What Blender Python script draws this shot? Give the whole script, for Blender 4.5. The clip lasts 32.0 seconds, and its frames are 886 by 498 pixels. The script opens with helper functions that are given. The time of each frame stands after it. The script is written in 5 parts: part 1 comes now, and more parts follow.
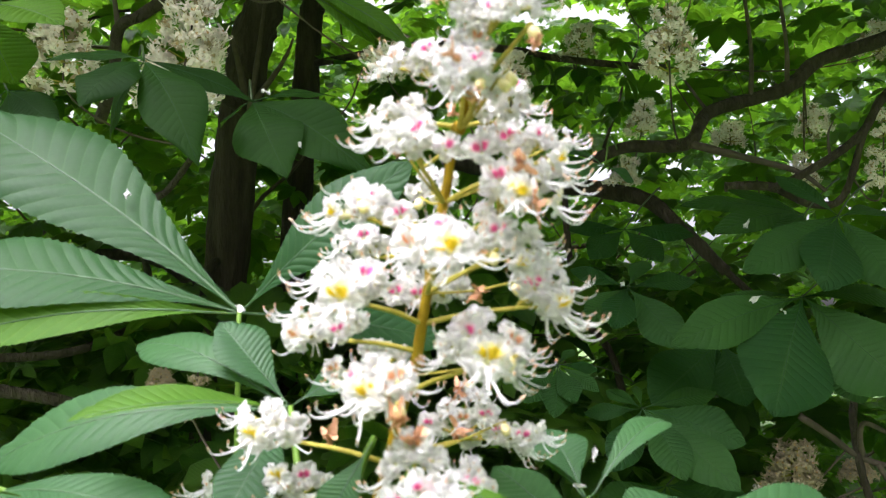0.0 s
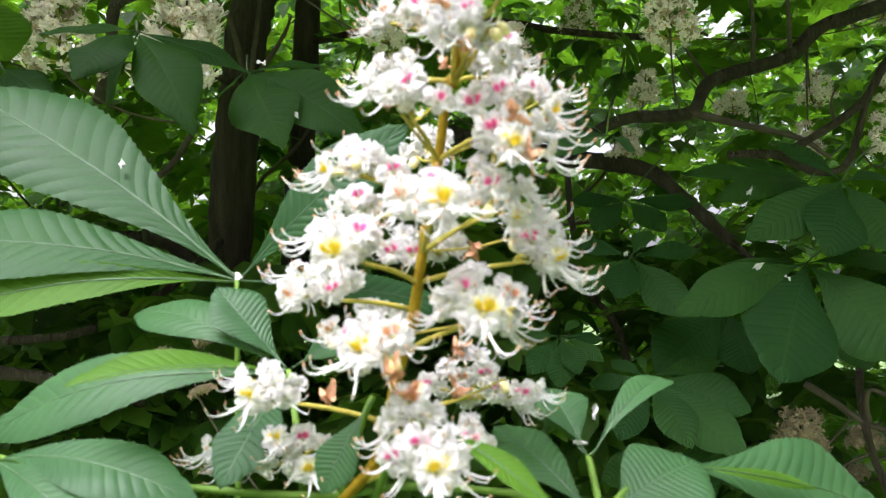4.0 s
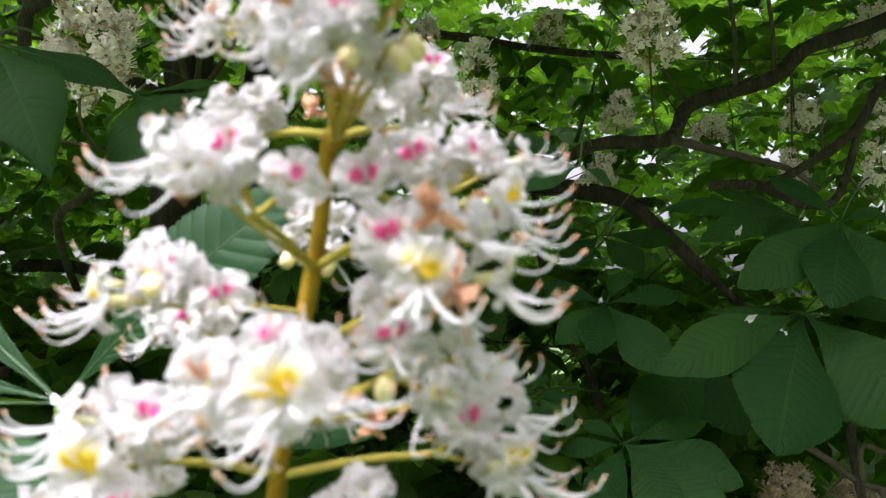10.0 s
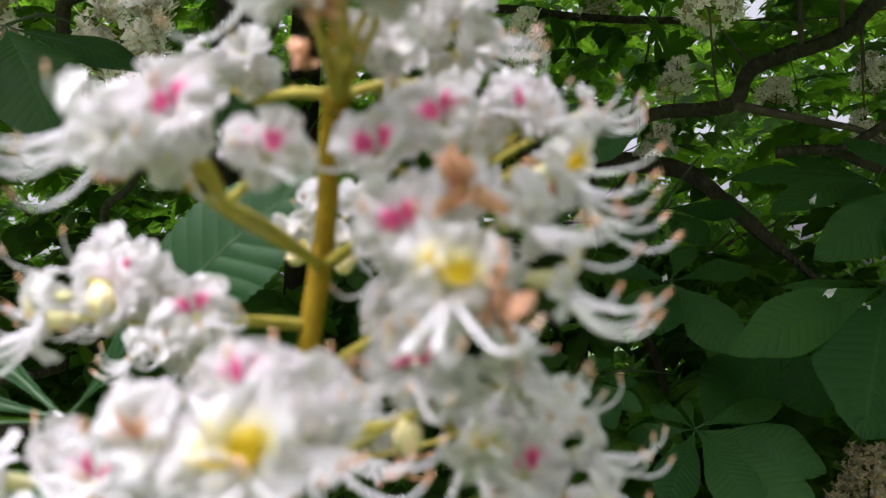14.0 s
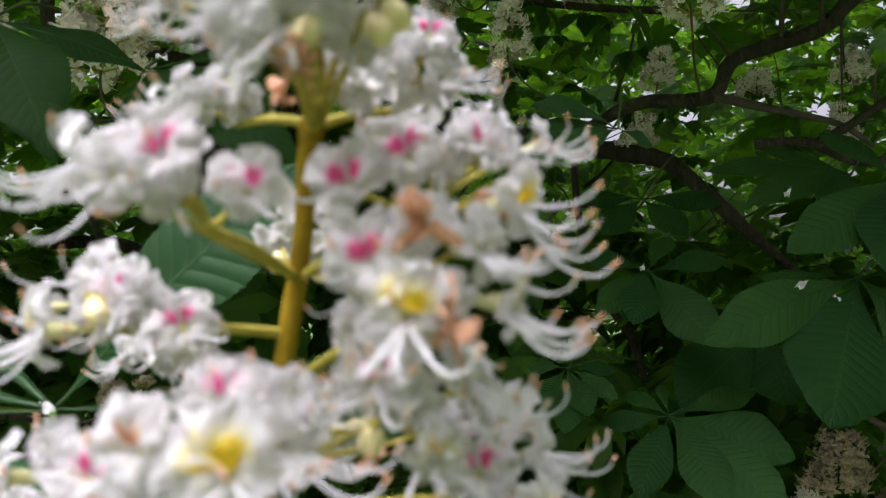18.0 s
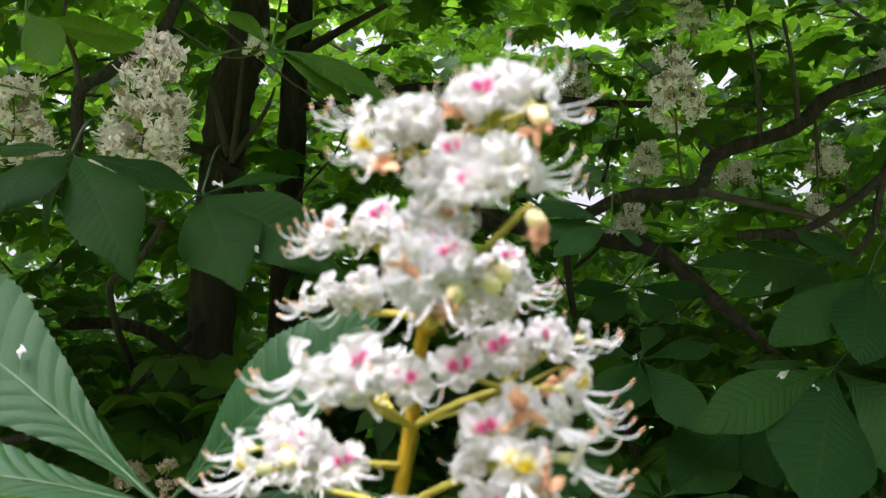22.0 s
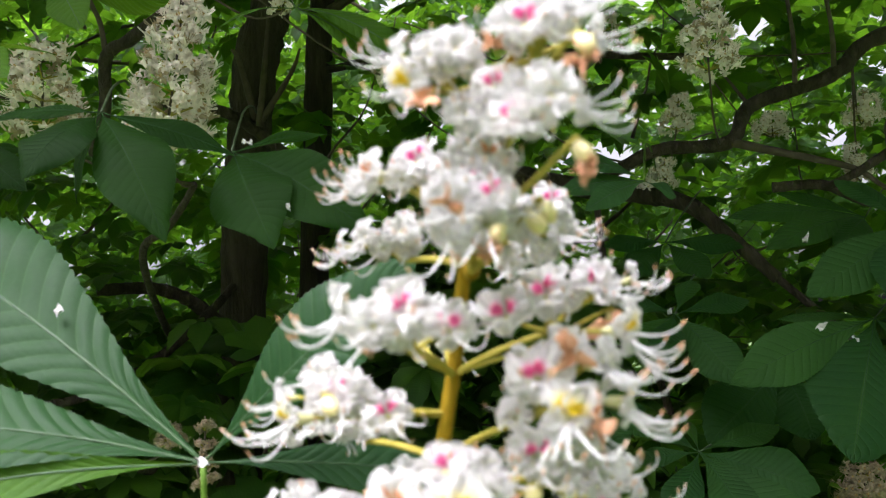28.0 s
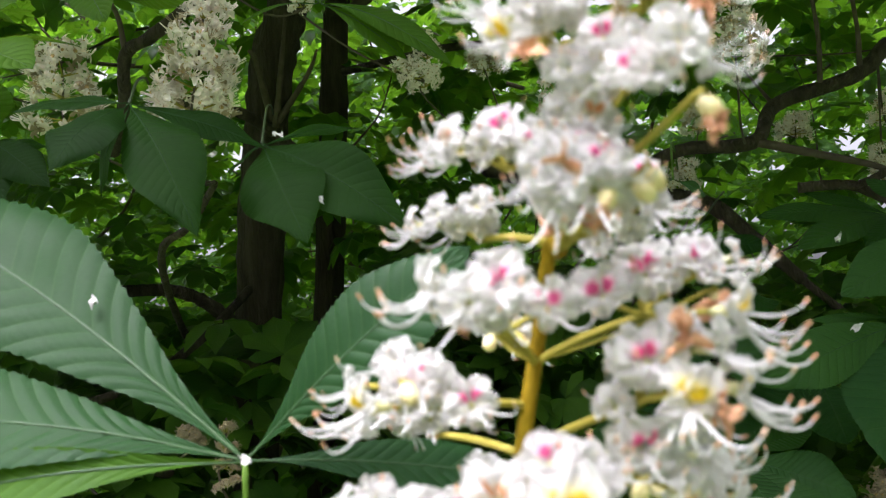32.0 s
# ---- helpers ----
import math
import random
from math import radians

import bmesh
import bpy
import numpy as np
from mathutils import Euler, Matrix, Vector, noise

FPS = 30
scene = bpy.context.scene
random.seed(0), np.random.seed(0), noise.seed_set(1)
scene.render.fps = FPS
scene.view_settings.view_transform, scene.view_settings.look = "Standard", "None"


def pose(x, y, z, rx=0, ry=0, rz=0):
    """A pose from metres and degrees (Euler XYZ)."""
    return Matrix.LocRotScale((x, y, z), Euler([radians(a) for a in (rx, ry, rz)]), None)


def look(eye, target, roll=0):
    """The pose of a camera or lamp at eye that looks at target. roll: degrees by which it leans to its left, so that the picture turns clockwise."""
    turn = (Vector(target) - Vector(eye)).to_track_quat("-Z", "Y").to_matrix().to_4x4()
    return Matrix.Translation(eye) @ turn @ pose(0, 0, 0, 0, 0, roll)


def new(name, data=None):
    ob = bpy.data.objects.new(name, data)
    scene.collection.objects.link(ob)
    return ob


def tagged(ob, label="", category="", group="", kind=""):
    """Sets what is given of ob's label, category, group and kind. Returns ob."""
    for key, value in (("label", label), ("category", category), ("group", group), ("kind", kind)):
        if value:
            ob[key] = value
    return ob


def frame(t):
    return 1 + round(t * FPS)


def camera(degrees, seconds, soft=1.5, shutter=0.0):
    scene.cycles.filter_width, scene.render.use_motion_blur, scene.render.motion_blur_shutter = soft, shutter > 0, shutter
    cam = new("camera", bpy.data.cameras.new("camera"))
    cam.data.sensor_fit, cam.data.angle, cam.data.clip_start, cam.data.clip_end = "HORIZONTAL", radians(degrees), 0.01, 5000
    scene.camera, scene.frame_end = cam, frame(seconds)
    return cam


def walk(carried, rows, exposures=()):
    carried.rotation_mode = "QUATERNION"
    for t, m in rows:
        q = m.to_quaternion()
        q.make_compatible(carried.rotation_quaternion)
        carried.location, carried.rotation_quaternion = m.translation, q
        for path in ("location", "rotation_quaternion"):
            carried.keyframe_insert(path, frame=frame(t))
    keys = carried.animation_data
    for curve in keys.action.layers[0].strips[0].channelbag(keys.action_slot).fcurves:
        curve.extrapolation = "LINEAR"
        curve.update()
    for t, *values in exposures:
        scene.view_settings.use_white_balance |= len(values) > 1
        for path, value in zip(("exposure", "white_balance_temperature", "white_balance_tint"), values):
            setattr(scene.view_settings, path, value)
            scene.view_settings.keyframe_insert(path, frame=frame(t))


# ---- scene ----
cam = camera(52.9, 32.0, soft=1.15)
cam.data.dof.use_dof, cam.data.dof.focus_distance, cam.data.dof.aperture_fstop = True, 1.1, 28.0
PATH = [
    (0, (0.037, 0.043, 1.629), (-0.02, 2.029, 1.852), -2.3),
    (0.5, (0.048, 0.042, 1.631), (-0.02, 2.029, 1.849), -3.1),
    (1, (0.049, 0.043, 1.632), (-0.022, 2.031, 1.84), -2.9),
    (1.5, (0.047, 0.041, 1.628), (-0.026, 2.029, 1.841), -3.5),
    (2, (0.046, 0.044, 1.631), (-0.025, 2.032, 1.836), -3.6),
    (2.5, (0.047, 0.045, 1.627), (-0.036, 2.034, 1.825), -3.4),
    (3, (0.04, 0.047, 1.622), (-0.033, 2.036, 1.818), -3.3),
    (3.5, (0.04, 0.047, 1.622), (-0.031, 2.037, 1.806), -3.3),
    (5.5, (0.037, 0.043, 1.621), (-0.045, 2.034, 1.797), -4.4),
    (6, (0.043, 0.039, 1.63), (-0.051, 2.029, 1.806), -5.1),
    (6.5, (0.039, 0.037, 1.635), (-0.047, 2.025, 1.832), -5.2),
    (7, (0.046, 0.041, 1.638), (-0.039, 2.029, 1.838), -4.8),
    (7.5, (0.051, 0.061, 1.652), (-0.044, 2.051, 1.829), -4.8),
    (8, (0.041, 0.082, 1.657), (0.03, 2.075, 1.814), -4.4),
    (8.5, (0.045, 0.095, 1.657), (0.071, 2.088, 1.817), -3.7),
    (9, (0.048, 0.119, 1.652), (0.009, 2.111, 1.825), -3.5),
    (9.5, (0.052, 0.131, 1.657), (0.063, 2.117, 1.898), -3.2),
    (10, (0.054, 0.162, 1.661), (0.056, 2.152, 1.867), -3.1),
    (10.5, (0.054, 0.19, 1.664), (0.018, 2.176, 1.899), -3.7),
    (11, (0.057, 0.193, 1.668), (-0.005, 2.175, 1.922), -3.5),
    (11.5, (0.059, 0.192, 1.671), (-0.002, 2.176, 1.915), -4.2),
    (12, (0.062, 0.199, 1.671), (-0.032, 2.189, 1.851), -4.3),
    (12.5, (0.058, 0.204, 1.664), (-0.055, 2.193, 1.834), -4.8),
    (13, (0.058, 0.202, 1.667), (-0.044, 2.191, 1.846), -4.3),
    (13.5, (0.06, 0.2, 1.667), (-0.056, 2.189, 1.843), -5.4),
    (14, (0.056, 0.2, 1.666), (-0.069, 2.189, 1.836), -4.7),
    (14.5, (0.059, 0.201, 1.665), (-0.065, 2.19, 1.83), -4.5),
    (16.5, (0.059, 0.198, 1.665), (-0.038, 2.19, 1.815), -4.8),
    (17, (0.059, 0.19, 1.672), (-0.043, 2.184, 1.799), -4.5),
    (17.5, (0.056, 0.19, 1.664), (-0.039, 2.183, 1.802), -5.0),
    (18, (0.06, 0.188, 1.67), (-0.034, 2.181, 1.799), -4.2),
    (18.5, (0.052, 0.185, 1.668), (-0.027, 2.18, 1.784), -3.3),
    (19, (0.048, 0.187, 1.662), (0.004, 2.183, 1.779), -2.2),
    (19.5, (0.047, 0.183, 1.668), (-0.002, 2.18, 1.77), -2.2),
    (20, (0.058, 0.179, 1.664), (-0.019, 2.172, 1.816), -4.5),
    (20.5, (0.046, 0.166, 1.674), (-0.001, 2.157, 1.857), -2.8),
    (21, (0.039, 0.137, 1.678), (0.016, 2.122, 1.919), -3.2),
    (21.5, (0.039, 0.123, 1.69), (0.002, 2.104, 1.964), -4.4),
    (22, (0.045, 0.125, 1.687), (-0.007, 2.104, 1.969), -4.1),
    (22.5, (0.047, 0.131, 1.698), (-0.026, 2.112, 1.963), -4.2),
    (23, (0.052, 0.129, 1.692), (-0.034, 2.11, 1.949), -4.2),
    (23.5, (0.038, 0.128, 1.684), (-0.041, 2.109, 1.941), -4.9),
    (24, (0.032, 0.128, 1.684), (-0.037, 2.111, 1.935), -4.9),
    (24.5, (0.046, 0.128, 1.687), (-0.05, 2.112, 1.923), -5.1),
    (26.5, (0.052, 0.137, 1.693), (-0.083, 2.123, 1.887), -4.4),
    (27, (0.046, 0.137, 1.691), (-0.085, 2.123, 1.879), -4.7),
    (27.5, (0.042, 0.133, 1.687), (-0.085, 2.119, 1.882), -4.8),
    (28, (0.042, 0.131, 1.684), (-0.081, 2.117, 1.886), -5.0),
    (28.5, (0.045, 0.133, 1.691), (-0.075, 2.12, 1.886), -5.1),
    (29, (0.044, 0.132, 1.694), (-0.063, 2.12, 1.88), -5.0),
    (29.5, (0.05, 0.127, 1.685), (-0.079, 2.114, 1.88), -5.2),
    (30, (0.057, 0.134, 1.692), (-0.088, 2.121, 1.864), -4.9),
    (30.5, (0.056, 0.135, 1.692), (-0.097, 2.123, 1.857), -4.8),
    (31, (0.052, 0.136, 1.693), (-0.12, 2.121, 1.86), -5.6),
    (31.5, (0.049, 0.137, 1.69), (-0.141, 2.12, 1.87), -6.7),
    (32, (0.026, 0.145, 1.681), (-0.117, 2.129, 1.897), -4.9),
]
walk(cam, [(t, look(eye, target, roll)) for t, eye, target, roll in PATH],
     [(0, 1.52, 6200, 19), (7, 1.5, 6170, 20), (9.5, 1.25, 6120, 22), (11, 0.95, 6100, 22), (14, 0.77, 6100, 22), (19, 0.62, 6100, 21), (20.5, 0.88, 6130, 19), (22, 1.15, 6150, 19), (32, 1.16, 6150, 19)])

# ---------------------------------------------------------------- light
world = bpy.data.worlds.new("world")
scene.world = world
world.use_nodes = True
wn = world.node_tree
sky = wn.nodes.new("ShaderNodeTexSky")
sky.sky_type, sky.sun_disc = "NISHITA", False
SUN_ELEV, SUN_AZ = radians(70), radians(222)      # azimuth from +y towards +x
sky.sun_elevation, sky.sun_rotation = SUN_ELEV, SUN_AZ
sky.air_density, sky.dust_density, sky.ozone_density = 0.45, 9.5, 0.2
wn.nodes["Background"].inputs["Strength"].default_value = 0.15
haze = wn.nodes.new("ShaderNodeHueSaturation")     # thin bright haze greys the blue
haze.inputs["Saturation"].default_value = 0.12
haze.inputs["Value"].default_value = 1.75
wn.links.new(sky.outputs[0], haze.inputs["Color"])
wn.links.new(haze.outputs[0], wn.nodes["Background"].inputs["Color"])
sun_data = bpy.data.lights.new("sun", "SUN")
sun_data.energy, sun_data.angle, sun_data.color = 0.85, radians(34), (1.0, 0.99, 0.97)
sun = new("sun", sun_data)
sun_way = Vector((math.sin(SUN_AZ) * math.cos(SUN_ELEV), math.cos(SUN_AZ) * math.cos(SUN_ELEV), math.sin(SUN_ELEV)))
sun.matrix_world = look(sun_way * 60, (0, 0, 0))

# ---------------------------------------------------------------- materials


def material(name):
    m = bpy.data.materials.new(name)
    m.use_nodes = True
    nt = m.node_tree
    b = nt.nodes["Principled BSDF"]
    return m, nt, b


def ramp(nt, fac, stops):
    r = nt.nodes.new("ShaderNodeValToRGB")
    while len(r.color_ramp.elements) < len(stops):
        r.color_ramp.elements.new(0.5)
    for e, (p, c) in zip(r.color_ramp.elements, stops):
        e.position, e.color = p, (*c, 1)
    nt.links.new(fac, r.inputs[0])
    return r.outputs[0]


def noise_node(nt, scale, detail=4, vec=None, rough=0.55):
    n = nt.nodes.new("ShaderNodeTexNoise")
    n.inputs["Scale"].default_value, n.inputs["Detail"].default_value, n.inputs["Roughness"].default_value = scale, detail, rough
    if vec is not None:
        nt.links.new(vec, n.inputs["Vector"])
    return n.outputs["Fac"]


def math_node(nt, op, a, b=None, clamp=False):
    n = nt.nodes.new("ShaderNodeMath")
    n.operation, n.use_clamp = op, clamp
    for k, v in enumerate((a, b)):
        if v is None:
            continue
        if isinstance(v, (int, float)):
            n.inputs[k].default_value = v
        else:
            nt.links.new(v, n.inputs[k])
    return n.outputs[0]


def mix_col(nt, fac, a, b, mode="MIX"):
    n = nt.nodes.new("ShaderNodeMix")
    n.data_type, n.blend_type = "RGBA", mode
    for k, v in ((0, fac), (6, a), (7, b)):
        if isinstance(v, (int, float)):
            n.inputs[k].default_value = v
        elif isinstance(v, tuple):
            n.inputs[k].default_value = (*v, 1)
        else:
            nt.links.new(v, n.inputs[k])
    return n.outputs[2]


def bump(nt, height, strength, dist, bsdf):
    n = nt.nodes.new("ShaderNodeBump")
    n.inputs["Strength"].default_value, n.inputs["Distance"].default_value = strength, dist
    nt.links.new(height, n.inputs["Height"])
    nt.links.new(n.outputs[0], bsdf.inputs["Normal"])
    return n.outputs[0]


def leaf_material(name, dark, light, through_light, share, rough=0.42, island=False, spec=0.5, rib_share=0.25, relief=0.26):
    """Leaf blade: glossy cuticle over a body that lets some light through."""
    m, nt, b = material(name)
    tc = nt.nodes.new("ShaderNodeTexCoord")
    big = noise_node(nt, 28, 3, tc.outputs["Object"])
    fine = noise_node(nt, 420, 3, tc.outputs["Object"])
    if island:
        rnd = nt.nodes.new("ShaderNodeNewGeometry").outputs["Random Per Island"]
    else:
        rnd = nt.nodes.new("ShaderNodeObjectInfo").outputs["Random"]
    f = math_node(nt, "ADD", math_node(nt, "MULTIPLY", big, 0.55), math_node(nt, "MULTIPLY", rnd, 0.45))
    f = math_node(nt, "ADD", f, math_node(nt, "MULTIPLY", math_node(nt, "SUBTRACT", fine, 0.5), 0.35), True)
    col = ramp(nt, f, [(0.25, dark), (0.8, light)])
    # veins: paler ribs that run from the midrib to the margin
    uv = nt.nodes.new("ShaderNodeSeparateXYZ")
    nt.links.new(tc.outputs["UV"], uv.inputs[0])
    v = math_node(nt, "ABSOLUTE", uv.outputs[1])
    ph = math_node(nt, "SUBTRACT", math_node(nt, "MULTIPLY", uv.outputs[0], 17.0), math_node(nt, "MULTIPLY", v, 2.3))
    saw = math_node(nt, "ABSOLUTE", math_node(nt, "SUBTRACT", math_node(nt, "FRACT", ph), 0.5))
    rib = math_node(nt, "GREATER_THAN", saw, 0.455)
    mid = math_node(nt, "LESS_THAN", v, 0.035)
    veins = math_node(nt, "MAXIMUM", math_node(nt, "MULTIPLY", rib, rib_share), math_node(nt, "MULTIPLY", mid, 0.18))
    pale = (light[0] * 2.0 + 0.03, light[1] * 1.6 + 0.04, light[2] * 1.5 + 0.015)
    col = mix_col(nt, veins, col, pale)
    nt.links.new(col, b.inputs["Base Color"])
    nt.links.new(ramp(nt, big, [(0.2, (rough - 0.08,) * 3), (0.8, (rough + 0.14,) * 3)]), b.inputs["Roughness"])
    b.inputs["Specular IOR Level"].default_value = spec
    h = math_node(nt, "ADD", math_node(nt, "MULTIPLY", math_node(nt, "POWER", math_node(nt, "MULTIPLY", saw, 2.0), 3.5), -0.5), math_node(nt, "MULTIPLY", fine, 0.35))
    nrm = bump(nt, h, relief, 0.0012, b)
    t = nt.nodes.new("ShaderNodeBsdfTranslucent")
    nt.links.new(mix_col(nt, f, tuple(c * 0.75 for c in through_light), through_light), t.inputs["Color"])
    nt.links.new(nrm, t.inputs["Normal"])
    mx = nt.nodes.new("ShaderNodeMixShader")
    mx.inputs[0].default_value = share
    nt.links.new(b.outputs[0], mx.inputs[1])
    nt.links.new(t.outputs[0], mx.inputs[2])
    nt.links.new(mx.outputs[0], nt.nodes["Material Output"].inputs["Surface"])
    return m


LEAF_NEAR = leaf_material("leaf_near", (0.0092, 0.0365, 0.0118), (0.0195, 0.061, 0.0172), (0.085, 0.2, 0.026), 0.22, 0.5, spec=0.14, rib_share=0.2, relief=0.35)
LEAF_YOUNG = leaf_material("leaf_young", (0.038, 0.098, 0.01), (0.062, 0.14, 0.013), (0.18, 0.34, 0.016), 0.36, 0.5, spec=0.1)
LEAF_SOFT = leaf_material("leaf_soft", (0.02, 0.061, 0.0225), (0.0345, 0.091, 0.031), (0.13, 0.28, 0.03), 0.28, 0.48, spec=0.18, rib_share=0.16)
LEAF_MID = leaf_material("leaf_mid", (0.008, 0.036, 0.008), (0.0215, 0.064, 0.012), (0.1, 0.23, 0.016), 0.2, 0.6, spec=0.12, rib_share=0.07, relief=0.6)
# shade on the hanging leaves is put into this darker green
LEAF_HANG_SHADED = leaf_material("leaf_hanging_shaded", (0.0052, 0.0205, 0.0034), (0.0105, 0.0345, 0.005), (0.08, 0.2, 0.011), 0.22, 0.6, spec=0.07, rib_share=0.04, relief=0.3)
LEAF_FAR = leaf_material("leaf_far", (0.0075, 0.03, 0.005), (0.044, 0.126, 0.013), (0.24, 0.51, 0.02), 0.43, 0.5, True, spec=0.24)
LEAF_SHADE = leaf_material("leaf_shade", (0.011, 0.042, 0.007), (0.05, 0.115, 0.012), (0.18, 0.33, 0.012), 0.33, 0.5, True, spec=0.2)


def petal_material(name, blotch, rim, wide=1.0):
    m, nt, b = material(name)
    tc = nt.nodes.new("ShaderNodeTexCoord")
    sep = nt.nodes.new("ShaderNodeSeparateXYZ")
    nt.links.new(tc.outputs["UV"], sep.inputs[0])
    n = noise_node(nt, 600, 3, tc.outputs["Object"])
    du = math_node(nt, "MULTIPLY", math_node(nt, "SUBTRACT", sep.outputs[0], 0.42), 4.6 / wide)
    dv = math_node(nt, "MULTIPLY", sep.outputs[1], 1.9 / wide)
    d = math_node(nt, "SQRT", math_node(nt, "ADD", math_node(nt, "MULTIPLY", du, du), math_node(nt, "MULTIPLY", dv, dv)))
    d = math_node(nt, "ADD", d, math_node(nt, "MULTIPLY", math_node(nt, "SUBTRACT", n, 0.5), 0.7))
    body = ramp(nt, n, [(0.3, (0.73, 0.708, 0.708)), (0.7, (0.785, 0.768, 0.768))])
    col = mix_col(nt, ramp(nt, d, [(0.55, (1, 1, 1)), (1.0, (0, 0, 0))]), body, rim)
    col = mix_col(nt, ramp(nt, d, [(0.38, (1, 1, 1)), (0.62, (0, 0, 0))]), col, blotch)
    nt.links.new(col, b.inputs["Base Color"])
    b.inputs["Roughness"].default_value = 0.6
    b.inputs["Specular IOR Level"].default_value = 0.25
    bump(nt, n, 0.1, 0.0006, b)
    t = nt.nodes.new("ShaderNodeBsdfTranslucent")
    nt.links.new(col, t.inputs["Color"])
    mx = nt.nodes.new("ShaderNodeMixShader")
    mx.inputs[0].default_value = 0.66
    nt.links.new(b.outputs[0], mx.inputs[1])
    nt.links.new(t.outputs[0], mx.inputs[2])
    nt.links.new(mx.outputs[0], nt.nodes["Material Output"].inputs["Surface"])
    return m


PETALS = {
    "y": petal_material("petal_yellow_eye", (0.86, 0.63, 0.03), (0.88, 0.8, 0.42), 2.0),
    "p": petal_material("petal_pink_eye", (0.95, 0.16, 0.42), (0.94, 0.66, 0.78), 1.5),
    "o": petal_material("petal_orange_eye", (0.82, 0.38, 0.2), (0.88, 0.72, 0.62), 1.5),
    "w": petal_material("petal_white", (0.84, 0.81, 0.72), (0.85, 0.83, 0.8), 0.8),
}


def plain(name, stops, scale, rough=0.55, bump_s=0.3, bump_d=0.001, trans=0.0, rand=False, stretch=None, spec=0.5):
    m, nt, b = material(name)
    tc = nt.nodes.new("ShaderNodeTexCoord")
    vec = tc.outputs["Object"]
    if stretch:
        mp = nt.nodes.new("ShaderNodeMapping")
        mp.inputs["Scale"].default_value = stretch
        nt.links.new(vec, mp.inputs[0])
        vec = mp.outputs[0]
    n = noise_node(nt, scale, 6, vec, 0.65)
    f = n
    if rand:
        f = math_node(nt, "ADD", math_node(nt, "MULTIPLY", n, 0.6),
                      math_node(nt, "MULTIPLY", nt.nodes.new("ShaderNodeObjectInfo").outputs["Random"], 0.4))
    nt.links.new(ramp(nt, f, stops), b.inputs["Base Color"])
    b.inputs["Roughness"].default_value = rough
    b.inputs["Specular IOR Level"].default_value = spec
    bump(nt, noise_node(nt, scale * 3, 5, vec), bump_s, bump_d, b)
    if trans:
        t = nt.nodes.new("ShaderNodeBsdfTranslucent")
        nt.links.new(ramp(nt, f, stops), t.inputs["Color"])
        mx = nt.nodes.new("ShaderNodeMixShader")
        mx.inputs[0].default_value = trans
        nt.links.new(b.outputs[0], mx.inputs[1])
        nt.links.new(t.outputs[0], mx.inputs[2])
        nt.links.new(mx.outputs[0], nt.nodes["Material Output"].inputs["Surface"])
    return m


STEM = plain("flower_stem", [(0.3, (0.175, 0.11, 0.003)), (0.7, (0.3, 0.195, 0.007))], 160, 0.6, spec=0.15)
STALK = plain("flower_stalk", [(0.3, (0.27, 0.235, 0.03)), (0.7, (0.42, 0.35, 0.07))], 200, 0.6, spec=0.2)
CALYX = plain("calyx", [(0.3, (0.5, 0.5, 0.2)), (0.7, (0.68, 0.64, 0.36))], 300, 0.5, trans=0.2)
FILAMENT = plain("filament", [(0.3, (0.74, 0.725, 0.72)), (0.7, (0.79, 0.78, 0.78))], 300, 0.5, trans=0.4)
BUD = plain("bud", [(0.3, (0.74, 0.62, 0.26)), (0.6, (0.86, 0.75, 0.42)), (0.85, (0.9, 0.84, 0.62))], 260, 0.5, trans=0.15)
ANTHER = plain("anther", [(0.2, (0.4, 0.17, 0.08)), (0.5, (0.68, 0.38, 0.22)), (0.8, (0.75, 0.62, 0.5))], 500, 0.7, rand=True)
WITHERED = plain("withered_petal", [(0.25, (0.3, 0.13, 0.05)), (0.55, (0.62, 0.33, 0.19)), (0.85, (0.75, 0.58, 0.46))], 260, 0.75, trans=0.2)
LEAF_STALK = plain("leaf_stalk", [(0.3, (0.055, 0.115, 0.012)), (0.7, (0.1, 0.18, 0.022))], 90, 0.6, spec=0.2)
MIDRIB = plain("midrib", [(0.3, (0.026, 0.068, 0.02)), (0.7, (0.042, 0.092, 0.028))], 120, 0.45)
# midrib and stalk copies with the crown's shade put into their colour
MIDRIB_SHADED = plain("midrib_shaded", [(0.3, (0.013, 0.042, 0.011)), (0.7, (0.024, 0.066, 0.017))], 120, 0.7, spec=0.15)
STALK_SHADED = plain("shaded_stalk", [(0.3, (0.02, 0.036, 0.012)), (0.7, (0.04, 0.066, 0.02))], 90, 0.6)
DROPPING = plain("dropping", [(0.35, (0.35, 0.34, 0.32)), (0.7, (0.62, 0.61, 0.6))], 500, 0.8)
BARK = plain("bark", [(0.25, (0.015, 0.0095, 0.0065)), (0.5, (0.042, 0.029, 0.02)), (0.8, (0.085, 0.064, 0.049))], 40, 0.9, 1.0, 0.014, stretch=(1.3, 1.3, 0.22))
TWIG = plain("twig_bark", [(0.25, (0.036, 0.024, 0.016)), (0.8, (0.105, 0.078, 0.058))], 60, 0.8, 0.8, 0.002)
FAR_PETAL = plain("far_petal", [(0.2, (0.82, 0.58, 0.53)), (0.5, (0.95, 0.84, 0.83)), (0.8, (0.96, 0.92, 0.92))], 90, 0.7, trans=0.3)
FAR_DRY = plain("dry_petal", [(0.2, (0.24, 0.16, 0.1)), (0.5, (0.42, 0.32, 0.23)), (0.85, (0.56, 0.46, 0.35))], 90, 0.8, trans=0.2)
FAR_EYE = plain("far_flower_eye", [(0.35, (0.3, 0.17, 0.08)), (0.55, (0.5, 0.3, 0.16)), (0.75, (0.75, 0.6, 0.2))], 120, 0.7)
